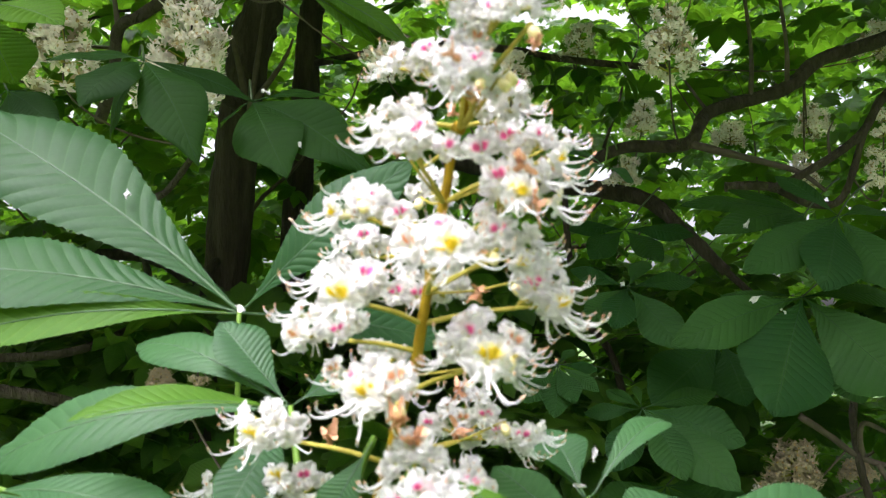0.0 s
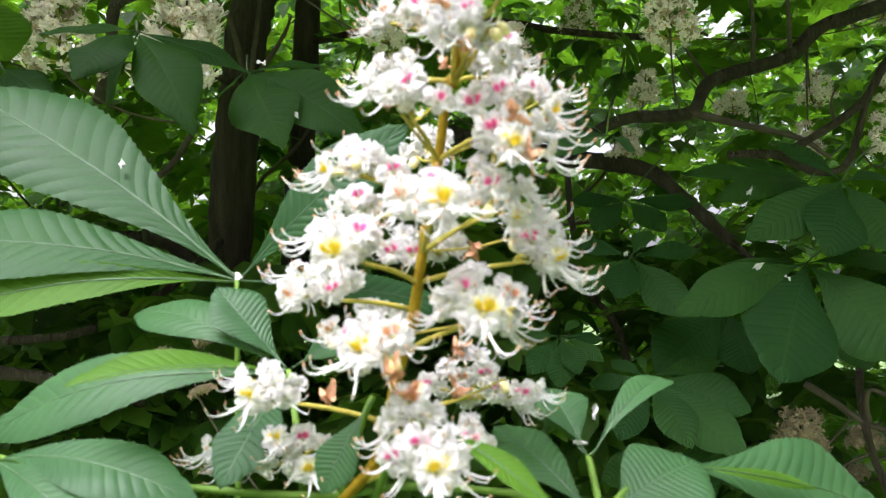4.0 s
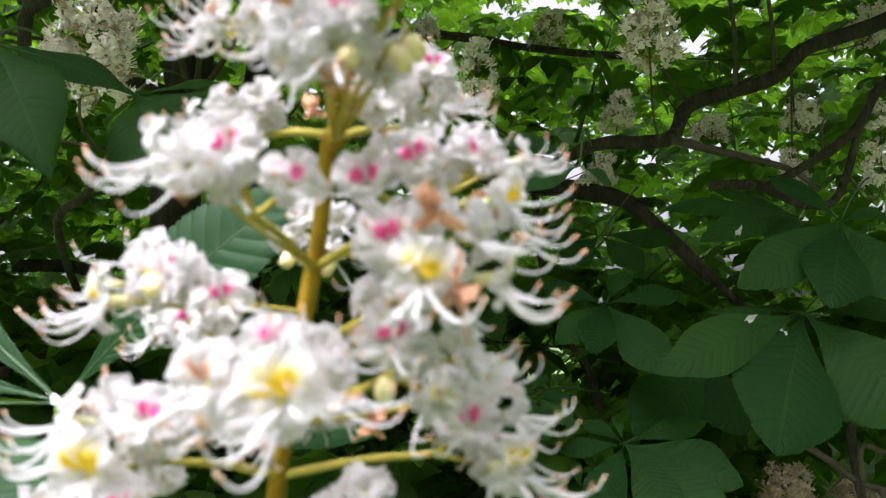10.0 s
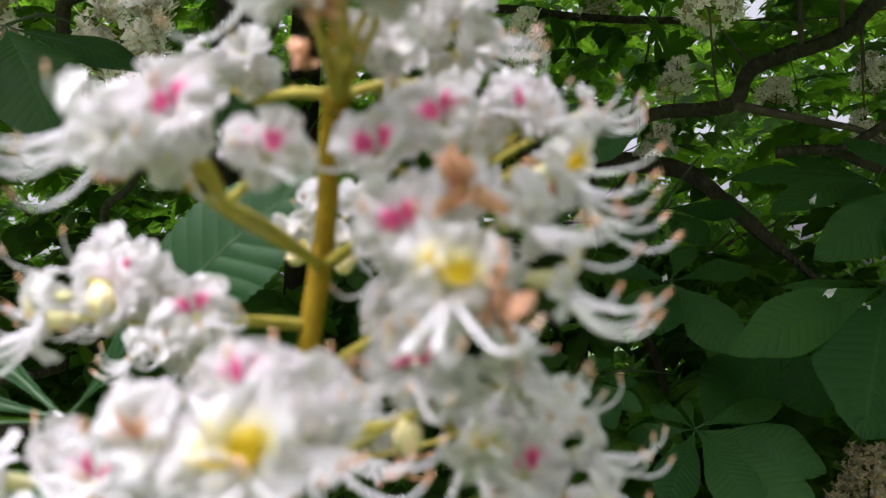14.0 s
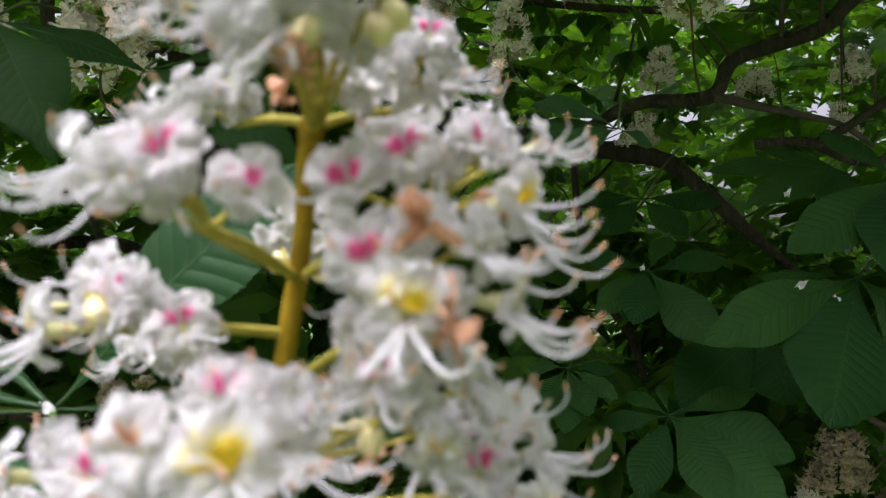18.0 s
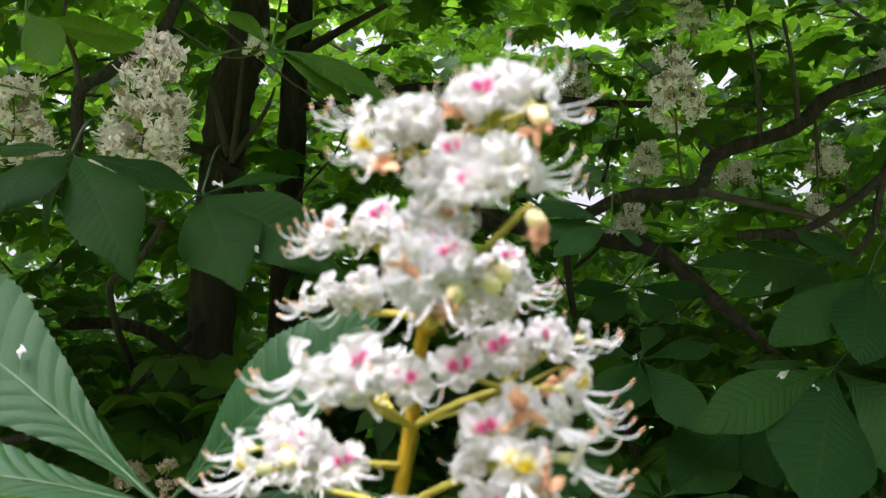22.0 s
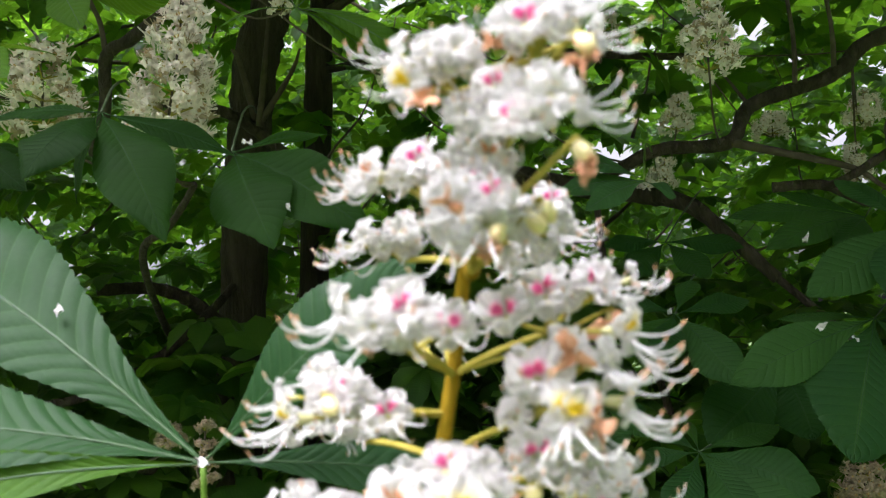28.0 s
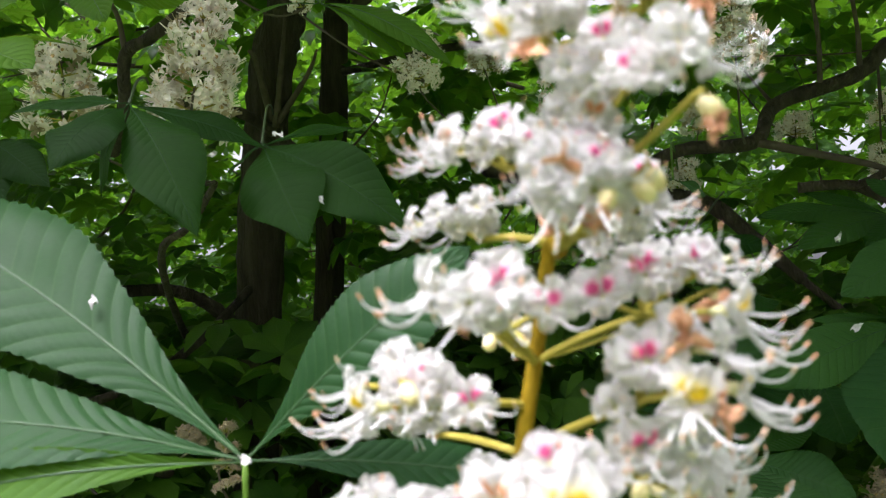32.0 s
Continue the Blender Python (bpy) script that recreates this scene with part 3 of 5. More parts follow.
CYMES.append([      # the eighth right
    ((0.045, 0.3, 1.6616), 4, -4, "p", 0.494), ((0.0429, 0.307, 1.6679), -30, 5, "w", 0.365), ((0.0482, 0.302, 1.6593), 12, -25, "w", 0.427),
    ((0.0508, 0.301, 1.6524), 32, -28, "y", 0.402), ((0.0546, 0.308, 1.6607), 62, -4, "w", 0.427), ((0.0445, 0.308, 1.661), -15, -20, "w", 0.38),
    ((0.0567, 0.312, 1.6571), 78, -20, "w", 0.333),
])
CYMES.append([      # the seventh left
    ((0.0072, 0.314, 1.6737), -6, 16, "p", 0.494), ((0.0165, 0.313, 1.6694), 14, 8, "p", 0.458), ((-0.0012, 0.311, 1.6706), -62, 2, "y", 0.503),
    ((0.003, 0.318, 1.6781), -30, 26, "w", 0.427), ((0.0109, 0.314, 1.6735), 0, -8, "w", 0.427), ((0.0043, 0.315, 1.6727), -30, -20, "w", 0.38),
    ((-0.0058, 0.322, 1.6743), -80, -4, "w", 0.333), ((0.0148, 0.32, 1.67), 15, -28, "w", 0.333),
])
CYMES.append([      # the eighth left
    ((0.0014, 0.345, 1.6673), -4, 16, "p", 0.458), ((-0.0037, 0.349, 1.6674), -40, 2, "w", 0.396), ((0.0054, 0.347, 1.6651), 12, -8, "w", 0.396),
    ((-0.0079, 0.354, 1.6664), -75, -10, "w", 0.333), ((-0.0004, 0.352, 1.664), -10, -35, "w", 0.333),
])
CYMES.append([      # the middle front
    ((0.032, 0.281, 1.6541), 4, 4, "y", 0.604), ((0.0221, 0.284, 1.6567), -28, 10, "o", 0.53), ((0.0295, 0.288, 1.6609), -2, 34, "p", 0.458),
    ((0.025, 0.287, 1.6559), -12, -22, "w", 0.459), ((0.0347, 0.289, 1.656), 42, -6, "w", 0.459), ((0.0355, 0.292, 1.6601), 45, 22, "w", 0.38),
    ((0.0194, 0.294, 1.6574), -60, -14, "w", 0.38), ((0.0299, 0.287, 1.6546), 8, -40, "w", 0.38),
])
CYMES.append([      # the ninth left
    ((0.0002, 0.298, 1.644), -12, 2, "y", 0.586), ((0.0058, 0.305, 1.6502), 4, 28, "p", 0.53), ((0.0076, 0.309, 1.6487), 30, 4, "w", 0.459),
    ((-0.0059, 0.308, 1.6511), -60, 12, "w", 0.459), ((-0.002, 0.312, 1.6535), -20, 32, "w", 0.396), ((0.0041, 0.31, 1.6462), 15, -20, "w", 0.38),
])
CYMES.append([      # the tenth left
    ((-0.0163, 0.321, 1.6344), -38, 0, "o", 0.513), ((-0.0106, 0.326, 1.6401), -12, 14, "w", 0.444), ((-0.0055, 0.324, 1.6357), 6, 2, "p", 0.439),
    ((-0.0006, 0.332, 1.6388), 22, -8, "w", 0.38), ((-0.0178, 0.33, 1.6419), -65, 18, "w", 0.396), ((-0.0131, 0.325, 1.6355), -15, -35, "w", 0.365),
])
CYMES.append([      # the little one behind the stem
    ((0.0194, 0.335, 1.6461), 6, 4, "p", 0.421), ((0.0129, 0.336, 1.6473), -14, 4, "p", 0.421), ((0.0165, 0.342, 1.653), -2, 28, "w", 0.365),
    ((0.0225, 0.344, 1.6474), 20, -20, "w", 0.317),
])
CYMES.append([      # the brownish one behind the stem
    ((0.0295, 0.34, 1.6505), -4, 5, "w", 0.348), ((0.0332, 0.339, 1.6485), 18, -12, "w", 0.348), ((0.0314, 0.344, 1.6539), 10, 25, "w", 0.348),
    ((0.0272, 0.344, 1.6472), -10, -35, "w", 0.301),
])
CYMES.append([      # the ninth right
    ((0.0567, 0.317, 1.6458), 8, 18, "p", 0.53), ((0.0619, 0.312, 1.6397), 58, -8, "y", 0.53), ((0.0598, 0.317, 1.6413), 42, -30, "w", 0.459),
    ((0.056, 0.323, 1.6524), -12, 22, "w", 0.396), ((0.0603, 0.323, 1.652), 25, 24, "w", 0.459), ((0.0579, 0.32, 1.645), 0, -15, "w", 0.348),
    ((0.0647, 0.32, 1.6414), 75, -22, "w", 0.396), ((0.0647, 0.323, 1.6474), 70, 12, "w", 0.396),
])
CYMES.append([      # the tenth right
    ((0.0361, 0.301, 1.6322), -10, 18, "p", 0.53), ((0.0403, 0.29, 1.6248), 8, 0, "y", 0.622), ((0.0316, 0.307, 1.6294), -42, 0, "w", 0.459),
    ((0.0477, 0.299, 1.6294), 36, 14, "o", 0.476), ((0.0463, 0.299, 1.626), 44, -12, "w", 0.459), ((0.0418, 0.299, 1.6231), 8, -38, "w", 0.459),
    ((0.0292, 0.312, 1.6277), -68, -8, "w", 0.365), ((0.0493, 0.304, 1.6278), 70, 4, "w", 0.396), ((0.0394, 0.311, 1.6367), 0, 38, "w", 0.38),
    ((0.0473, 0.304, 1.6226), 50, -35, "w", 0.38),
])
CYMES.append([      # the eleventh left
    ((0.0077, 0.288, 1.6167), -18, 0, "y", 0.586), ((0.0153, 0.294, 1.6201), 8, 16, "o", 0.494), ((0.0039, 0.295, 1.6209), -50, 18, "p", 0.421),
    ((0.0123, 0.294, 1.6174), 10, -28, "w", 0.459), ((0.0167, 0.298, 1.6188), 42, 0, "w", 0.396), ((0.0089, 0.302, 1.624), -5, 32, "w", 0.396),
    ((0.0044, 0.298, 1.6169), -40, -30, "w", 0.38),
])
CYMES.append([      # the small faded pair
    ((0.0075, 0.337, 1.629), -5, 12, "w", 0.317), ((0.003, 0.338, 1.6297), -25, 5, "w", 0.317), ((-0.0083, 0.338, 1.6232), -20, 5, "o", 0.366),
    ((0.0127, 0.342, 1.6278), 20, 5, "w", 0.285),
])
CYMES.append([      # the eleventh right
    ((0.034, 0.364, 1.6121), 0, 22, "w", 0.365), ((0.0401, 0.351, 1.6054), 0, 6, "p", 0.421), ((0.0207, 0.366, 1.6024), -14, 4, "p", 0.402),
    ((0.0439, 0.35, 1.5998), 6, 2, "p", 0.402), ((0.0522, 0.348, 1.5981), 18, 4, "p", 0.421), ((0.0528, 0.352, 1.5962), 46, -20, "w", 0.396),
    ((0.0478, 0.354, 1.5984), 10, -22, "w", 0.365), ((0.0578, 0.358, 1.599), 74, -4, "w", 0.365), ((0.0274, 0.37, 1.6071), -18, 14, "w", 0.365),
    ((0.0382, 0.362, 1.6104), 12, 24, "w", 0.365), ((0.0249, 0.372, 1.6005), -10, -20, "w", 0.317), ((0.0323, 0.36, 1.604), 0, 0, "o", 0.385),
    ((0.0338, 0.36, 1.5979), 5, -25, "o", 0.385),
])
CYMES.append([      # the twelfth front
    ((0.0195, 0.293, 1.602), -4, 20, "o", 0.513), ((0.021, 0.286, 1.5913), 6, 8, "p", 0.513), ((0.026, 0.28, 1.5852), 8, 0, "y", 0.604),
    ((0.0147, 0.298, 1.5973), -38, 8, "w", 0.396), ((0.0156, 0.29, 1.5879), -36, -8, "p", 0.458), ((0.024, 0.299, 1.5976), 28, 12, "w", 0.396),
    ((0.0195, 0.289, 1.5876), -14, -20, "w", 0.444), ((0.0293, 0.288, 1.5865), 42, -14, "w", 0.444), ((0.0274, 0.293, 1.5913), 42, 14, "w", 0.396),
    ((0.0122, 0.302, 1.5935), -70, 0, "w", 0.38),
])
CYMES.append([      # the twelfth right
    ((0.0353, 0.32, 1.587), 4, 16, "p", 0.458), ((0.0318, 0.322, 1.5846), -10, -4, "w", 0.396), ((0.0379, 0.324, 1.5844), 34, 0, "w", 0.396),
    ((0.0347, 0.33, 1.5908), 0, 30, "w", 0.348),
])
CYMES.append([      # the lowest left
    ((-0.033, 0.329, 1.6035), -28, -4, "y", 0.53), ((-0.0275, 0.336, 1.6069), 4, 6, "w", 0.427), ((-0.0304, 0.342, 1.6107), -5, 26, "w", 0.365),
    ((-0.0247, 0.336, 1.603), 22, -16, "w", 0.396), ((-0.0384, 0.34, 1.6095), -60, 16, "w", 0.38), ((-0.031, 0.335, 1.6026), -15, -35, "w", 0.365),
    ((-0.0233, 0.344, 1.6058), 40, 5, "w", 0.348),
])
CYMES.append([      # the lowest back left
    ((-0.0291, 0.346, 1.5876), -8, 6, "y", 0.458), ((-0.0217, 0.348, 1.5874), 10, 10, "p", 0.458), ((-0.0185, 0.343, 1.5779), 12, 0, "y", 0.494),
    ((-0.034, 0.348, 1.5811), -20, -2, "p", 0.458), ((-0.0266, 0.348, 1.5837), 0, -5, "w", 0.396), ((-0.039, 0.354, 1.5809), -40, 0, "w", 0.396),
    ((-0.0561, 0.36, 1.5844), -62, 2, "o", 0.458), ((-0.0503, 0.362, 1.5811), -30, -10, "w", 0.396), ((-0.0449, 0.356, 1.582), -15, 10, "p", 0.385),
    ((-0.0242, 0.347, 1.5782), 0, -20, "w", 0.396), ((-0.017, 0.354, 1.5847), 40, 8, "w", 0.348), ((-0.0536, 0.364, 1.5814), -70, -20, "w", 0.348),
])


def bud_mesh():
    pts = [Vector((0, 0, z)) for z in (-0.0038, -0.003, -0.001, 0.0012, 0.0028, 0.0036)]
    v, f = tube(pts, [0.0008, 0.0019, 0.0027, 0.0028, 0.0022, 0.0011], 10)
    return mesh_of("flower_bud", v, f, [BUD])


BUD_ME = bud_mesh()
frng = random.Random(21)
for c in CYMES:
    feet = []
    for at, heading, tilt, kind, size in c:
        p = Vector(at)
        add_flower(blossom, p, heading, tilt, kind, frng, size, 7 if abs(heading) > 40 else 5 if kind == "y" else 2)
        back = facing(p, heading, tilt).to_3x3() @ Vector((0, 0, -1))
        feet.append((p + back * 0.0065 * size, back))
    mean = sum((q for q, _ in feet), Vector()) / len(feet)
    node = min(stem_curve[::3], key=lambda q: (q - mean).length + 3.0 * abs(q.z - (mean.z - 0.004 - 0.2 * (Vector((q.x, q.y)) - Vector((mean.x, mean.y))).length)))
    fork = mean.lerp(node, 0.2) + Vector((0, 0.002, -0.003))
    mid = node.lerp(fork, 0.5) + Vector((0, 0, 0.0008))
    part("cyme_stalk", bar("cyme_stalk", [node, mid, fork], 0.00095, 0.0007, STALK, 7, 8), blossom)
    for foot, back in feet:
        part("flower_stalk", bar("flower_stalk", [fork, fork.lerp(foot, 0.5) + back * 0.002, foot], 0.0006, 0.0005, STALK, 6, 7), blossom)
DEAD = [((0.0446, 0.276, 1.7326), -20), ((0.0577, 0.272, 1.7265), 20), ((0.0312, 0.276, 1.7238), -30), ((0.0563, 0.272, 1.7087), 20), ((0.0349, 0.268, 1.7051), -20), ((0.0411, 0.284, 1.6979), 0), ((0.0342, 0.306, 1.7002), -10), ((0.0532, 0.29, 1.6798), 0), ((0.055, 0.283, 1.6676), 30), ((0.0394, 0.332, 1.6469), 0), ((0.0302, 0.357, 1.6014), 0), ((0.0164, 0.286, 1.6107), 0), ((-0.013, 0.35, 1.6012), -20), ((0.0199, 0.291, 1.6048), 0), ((0.0316, 0.362, 1.6149), 0), ((0.0626, 0.31, 1.684), 20)]
for q, (at, heading) in enumerate(DEAD):
    part("withered_flower", CRUMPLED[q % 3], blossom, "shrivelled orange-brown dead flower", facing(at, heading, -20, q * 50, 0.5 if at[2] > 1.695 else 0.8))
BUDS = [((0.0591, 0.273, 1.7296), 1), ((0.0571, 0.274, 1.712), 1), ((0.0423, 0.284, 1.7017), 1), ((0.0185, 0.287, 1.6854), 1), ((0.0057, 0.309, 1.6728), 0), ((0.0525, 0.338, 1.6476), 0), ((0.0643, 0.315, 1.6848), 1), ((0.0165, 0.287, 1.6125), 1), ((0.0443, 0.298, 1.6543), 0), ((0.0471, 0.293, 1.624), 0), ((0.0286, 0.357, 1.6785), 0), ((0.02, 0.357, 1.6808), 0), ((-0.0086, 0.338, 1.6196), 0), ((0.0469, 0.347, 1.6013), 0), ((0.0493, 0.292, 1.7035), 0), ((0.0515, 0.293, 1.7054), 0)]
for q, (at, wilted) in enumerate(BUDS):
    m = facing(at, 50 if q < 2 else q * 40 - 120, -55, 0, 0.6)
    bd = part("flower_bud", BUD_ME, blossom, "swollen cream-yellow bud", m)
    p = Vector(at)
    foot = m @ Vector((0, 0, -0.0032))
    node = min(stem_curve[::3], key=lambda s: (s - p).length + 2.0 * abs(s.z - (p.z - 0.006)))
    part("bud_stalk", bar("bud_stalk", [node, node.lerp(foot, 0.55) - Vector((0, 0, 0.0006)), foot + (foot - p) * 0.5, foot], 0.0008 if q < 2 else 0.00045, 0.0006 if q < 2 else 0.0004, STALK, 7, 12), blossom)
    if wilted:
        part("withered_tip", CRUMPLED[q % 3], bd, "orange-brown wilted tip", Matrix.Translation((0, 0, 0.0032)) @ Matrix.Diagonal((0.5, 0.5, 0.95, 1)))

# ---------------------------------------------------------------- leaves beside the blossom
FRONT, UP = (0.1, -0.75, 0.65), (0.0, -0.35, 0.95)
compound_leaf("broad blue-green pleated palmate leaf beside the blossom", (-0.067, 0.44, 1.6491), [
    ((-0.2218, 0.48, 1.7617), 0.0572, (0.25, -0.85, 0.45), 0.04, 0.1, 0.1),
    ((-0.2253, 0.43, 1.6753), 0.0467, (0.05, -0.7, 0.7), 0.06, 0.1, 0.1),
    # narrow bright blade stands in for the through-lit folded half of the last one
    ((-0.2017, 0.418, 1.6382), 0.0235, (0, -0.8, 0.35), 0.09, 0.1, -0.1),
    ((0.0141, 0.43, 1.7126), 0.0352, (-0.2, -0.93, 0.3), 0.03, 0.2, 0.1),
    ((0.0306, 0.47, 1.6314), 0.0243, (0, -0.75, 0.65), 0.04, 0.15, 0.1),
], (-0.0718, 0.445, 1.5398), LEAF_NEAR, group="leaves round the blossom", young=(2,), arch=0.0)
compound_leaf("pale-edged pleated palmate leaf hanging below the blossom", (-0.0314, 0.375, 1.61), [
    ((-0.1061, 0.42, 1.6365), 0.0225, (0, -0.7, 0.75), 0.12, 0.2, 0.2),
    ((-0.0617, 0.39, 1.643), 0.0224, (0.25, -0.75, 0.6), 0.05, 0.25, 0.1),
    ((-0.0971, 0.335, 1.6101), 0.0174, (0, -0.45, 0.9), 0.07, 0.3, -0.2),
    ((-0.1539, 0.385, 1.5902), 0.031, (0.05, -0.75, 0.65), 0.13, 0.12, 0.1),
    ((-0.0118, 0.38, 1.6219), 0.0102, (0.3, -0.8, 0.4), 0.05, 0.2, 0.1),
    ((-0.0467, 0.335, 1.575), 0.0222, (-0.1, -0.95, 0.2), 0.05, 0.15, 0.1),
], (-0.0226, 0.35, 1.5703), LEAF_NEAR, group="leaves round the blossom", young=(2,), soft=(0, 1, 3, 4))
compound_leaf("long pleated leaf in the low corner under the blossom", (-0.1368, 0.36, 1.5871), [
    ((-0.0548, 0.34, 1.57), 0.0263, (0, -0.6, 0.8), 0.12, 0.1, 0.1),
    ((-0.0779, 0.32, 1.5626), 0.0188, (0, -0.6, 0.8), 0.08, 0.15, 0.1),
    ((-0.16, 0.33, 1.58), 0.0211, (0, -0.6, 0.8), 0.08, 0.15, 0.1),
    ((-0.1891, 0.38, 1.6046), 0.0187, (0, -0.7, 0.7), 0.08, 0.15, 0.1),
], (-0.0088, 0.345, 1.5691), LEAF_SOFT, group="leaves round the blossom", arch=-0.04)
compound_leaf("young green leaf with two upright folded blades", (0.0742, 0.36, 1.5754), [
    ((0.0635, 0.385, 1.5977), 0.0209, (0.3, -0.9, 0.3), 0.05, 0.3, 0.1),
    ((0.1147, 0.41, 1.5956), 0.0143, (-0.2, -0.7, 0.65), 0.16, 0.4, 0.1),
    ((0.0562, 0.4, 1.5938), 0.0128, (0.3, -0.9, 0.2), 0.06, 0.3, 0.1),
], (0.0753, 0.345, 1.5585), LEAF_SOFT, group="leaves round the blossom")
compound_leaf("shiny pleated leaf spreading low under the blossom", (0.0735, 0.335, 1.5588), [
    ((0.1118, 0.36, 1.5713), 0.0338, (-0.1, -0.7, 0.7), 0.1, 0.12, 0.1),
    ((0.0425, 0.37, 1.5864), 0.0206, (0.2, -0.75, 0.6), 0.08, 0.15, 0.1),
    ((0.0545, 0.31, 1.5515), 0.0195, (0, -0.5, 0.85), 0.06, 0.15, 0.1),
], (-0.0088, 0.345, 1.5691), LEAF_SOFT, group="leaves round the blossom")
compound_leaf("folded pleated leaf with a bright green edge", (0.1027, 0.36, 1.5719), [
    ((0.1915, 0.4, 1.5408), 0.0406, (0, -0.8, 0.6), 0.05, 0.1, 0.1),
    # thin bright blade stands in for the fold line of the first
    ((0.1561, 0.375, 1.5576), 0.0049, (0, -0.85, 0.3), 0.08, 0.1, 0.1),
], (0.0735, 0.335, 1.5588), LEAF_SOFT, group="leaves round the blossom", young=(1,))
compound_leaf("bright narrow leaf seen along its edge", (0.0219, 0.3, 1.5974), [
    ((0.0558, 0.285, 1.5739), 0.0098, (0.3, -0.6, 0.7), 0.05, 0.35, 0.1),
], (0.0031, 0.34, 1.5689), LEAF_SOFT, group="leaves round the blossom", young=(0,))
compound_leaf("upright pleated leaf close under the blossom", (0.0041, 0.335, 1.6016), [
    ((-0.013, 0.33, 1.5725), 0.0147, (-0.15, -0.9, 0.3), 0.05, 0.15, 0.1),
], (-0.0088, 0.345, 1.5691), LEAF_SOFT, group="leaves round the blossom")

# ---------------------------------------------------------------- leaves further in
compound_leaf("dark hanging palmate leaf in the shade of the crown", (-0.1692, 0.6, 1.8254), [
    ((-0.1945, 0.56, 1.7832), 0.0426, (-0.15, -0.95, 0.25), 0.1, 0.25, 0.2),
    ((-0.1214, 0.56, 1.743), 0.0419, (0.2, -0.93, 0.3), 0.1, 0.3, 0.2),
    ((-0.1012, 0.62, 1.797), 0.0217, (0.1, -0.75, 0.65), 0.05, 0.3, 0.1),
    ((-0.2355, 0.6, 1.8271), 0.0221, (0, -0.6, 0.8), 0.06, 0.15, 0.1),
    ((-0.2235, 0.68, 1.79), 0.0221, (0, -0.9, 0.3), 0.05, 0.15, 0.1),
], (-0.3443, 1.06, 1.9913), LEAF_HANG_SHADED, group="leaves of the crown")
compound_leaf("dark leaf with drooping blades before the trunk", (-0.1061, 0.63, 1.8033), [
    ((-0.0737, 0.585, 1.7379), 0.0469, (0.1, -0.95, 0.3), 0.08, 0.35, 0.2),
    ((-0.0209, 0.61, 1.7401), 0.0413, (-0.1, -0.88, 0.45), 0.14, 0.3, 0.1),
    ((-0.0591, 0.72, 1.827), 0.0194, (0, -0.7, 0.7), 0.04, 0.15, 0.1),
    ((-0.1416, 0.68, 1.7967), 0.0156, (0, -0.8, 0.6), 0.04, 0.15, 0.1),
], (-0.3473, 1.6, 2.0958), LEAF_HANG_SHADED, group="leaves of the crown")
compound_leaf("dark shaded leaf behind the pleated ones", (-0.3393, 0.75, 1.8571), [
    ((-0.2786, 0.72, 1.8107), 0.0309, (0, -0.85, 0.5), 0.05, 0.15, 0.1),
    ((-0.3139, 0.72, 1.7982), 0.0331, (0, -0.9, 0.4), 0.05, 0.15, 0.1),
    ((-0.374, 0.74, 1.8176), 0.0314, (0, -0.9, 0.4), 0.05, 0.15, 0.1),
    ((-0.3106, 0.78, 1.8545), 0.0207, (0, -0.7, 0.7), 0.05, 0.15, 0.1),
], (-0.5822, 1.1, 2.0511), LEAF_HANG_SHADED, group="leaves of the crown")
compound_leaf("green leaf with long hanging blades before the trunk", (-0.1226, 0.92, 2.0014), [
    ((-0.0056, 0.86, 1.9107), 0.0298, (0.1, -0.75, 0.6), 0.1, 0.25, 0.1),
    ((-0.044, 0.88, 1.9265), 0.0214, (0, -0.85, 0.45), 0.08, 0.25, 0.1),
    ((-0.1933, 0.9, 1.9808), 0.0138, (0, -0.5, 0.85), 0.1, 0.3, 0.1),
    ((-0.0839, 1.0, 2.0609), 0.0263, (0, -0.6, 0.8), 0.05, 0.15, 0.1),
    ((-0.1821, 1.0, 2.0779), 0.0263, (0, -0.6, 0.8), 0.05, 0.15, 0.1),
], (-0.1268, 1.15, 2.2112), LEAF_YOUNG, group="leaves of the crown")
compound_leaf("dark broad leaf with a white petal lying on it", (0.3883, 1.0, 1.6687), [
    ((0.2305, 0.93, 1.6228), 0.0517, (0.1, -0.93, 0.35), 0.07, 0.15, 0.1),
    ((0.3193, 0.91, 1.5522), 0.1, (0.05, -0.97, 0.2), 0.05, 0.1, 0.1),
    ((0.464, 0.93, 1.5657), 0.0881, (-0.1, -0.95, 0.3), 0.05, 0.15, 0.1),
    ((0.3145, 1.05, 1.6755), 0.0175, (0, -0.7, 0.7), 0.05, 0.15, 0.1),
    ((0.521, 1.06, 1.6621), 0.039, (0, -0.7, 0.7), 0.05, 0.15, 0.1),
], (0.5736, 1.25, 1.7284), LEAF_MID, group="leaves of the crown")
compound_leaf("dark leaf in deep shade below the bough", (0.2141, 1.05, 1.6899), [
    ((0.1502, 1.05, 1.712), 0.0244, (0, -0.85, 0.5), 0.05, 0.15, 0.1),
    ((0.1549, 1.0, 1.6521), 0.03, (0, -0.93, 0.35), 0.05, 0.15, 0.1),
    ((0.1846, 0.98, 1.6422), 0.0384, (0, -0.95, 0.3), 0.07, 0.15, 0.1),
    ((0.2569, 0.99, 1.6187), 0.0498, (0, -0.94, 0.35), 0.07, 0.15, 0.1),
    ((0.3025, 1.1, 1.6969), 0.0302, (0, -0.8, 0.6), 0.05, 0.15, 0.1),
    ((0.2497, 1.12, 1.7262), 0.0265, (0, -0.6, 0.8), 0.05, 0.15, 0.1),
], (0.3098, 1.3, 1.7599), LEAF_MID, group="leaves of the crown")
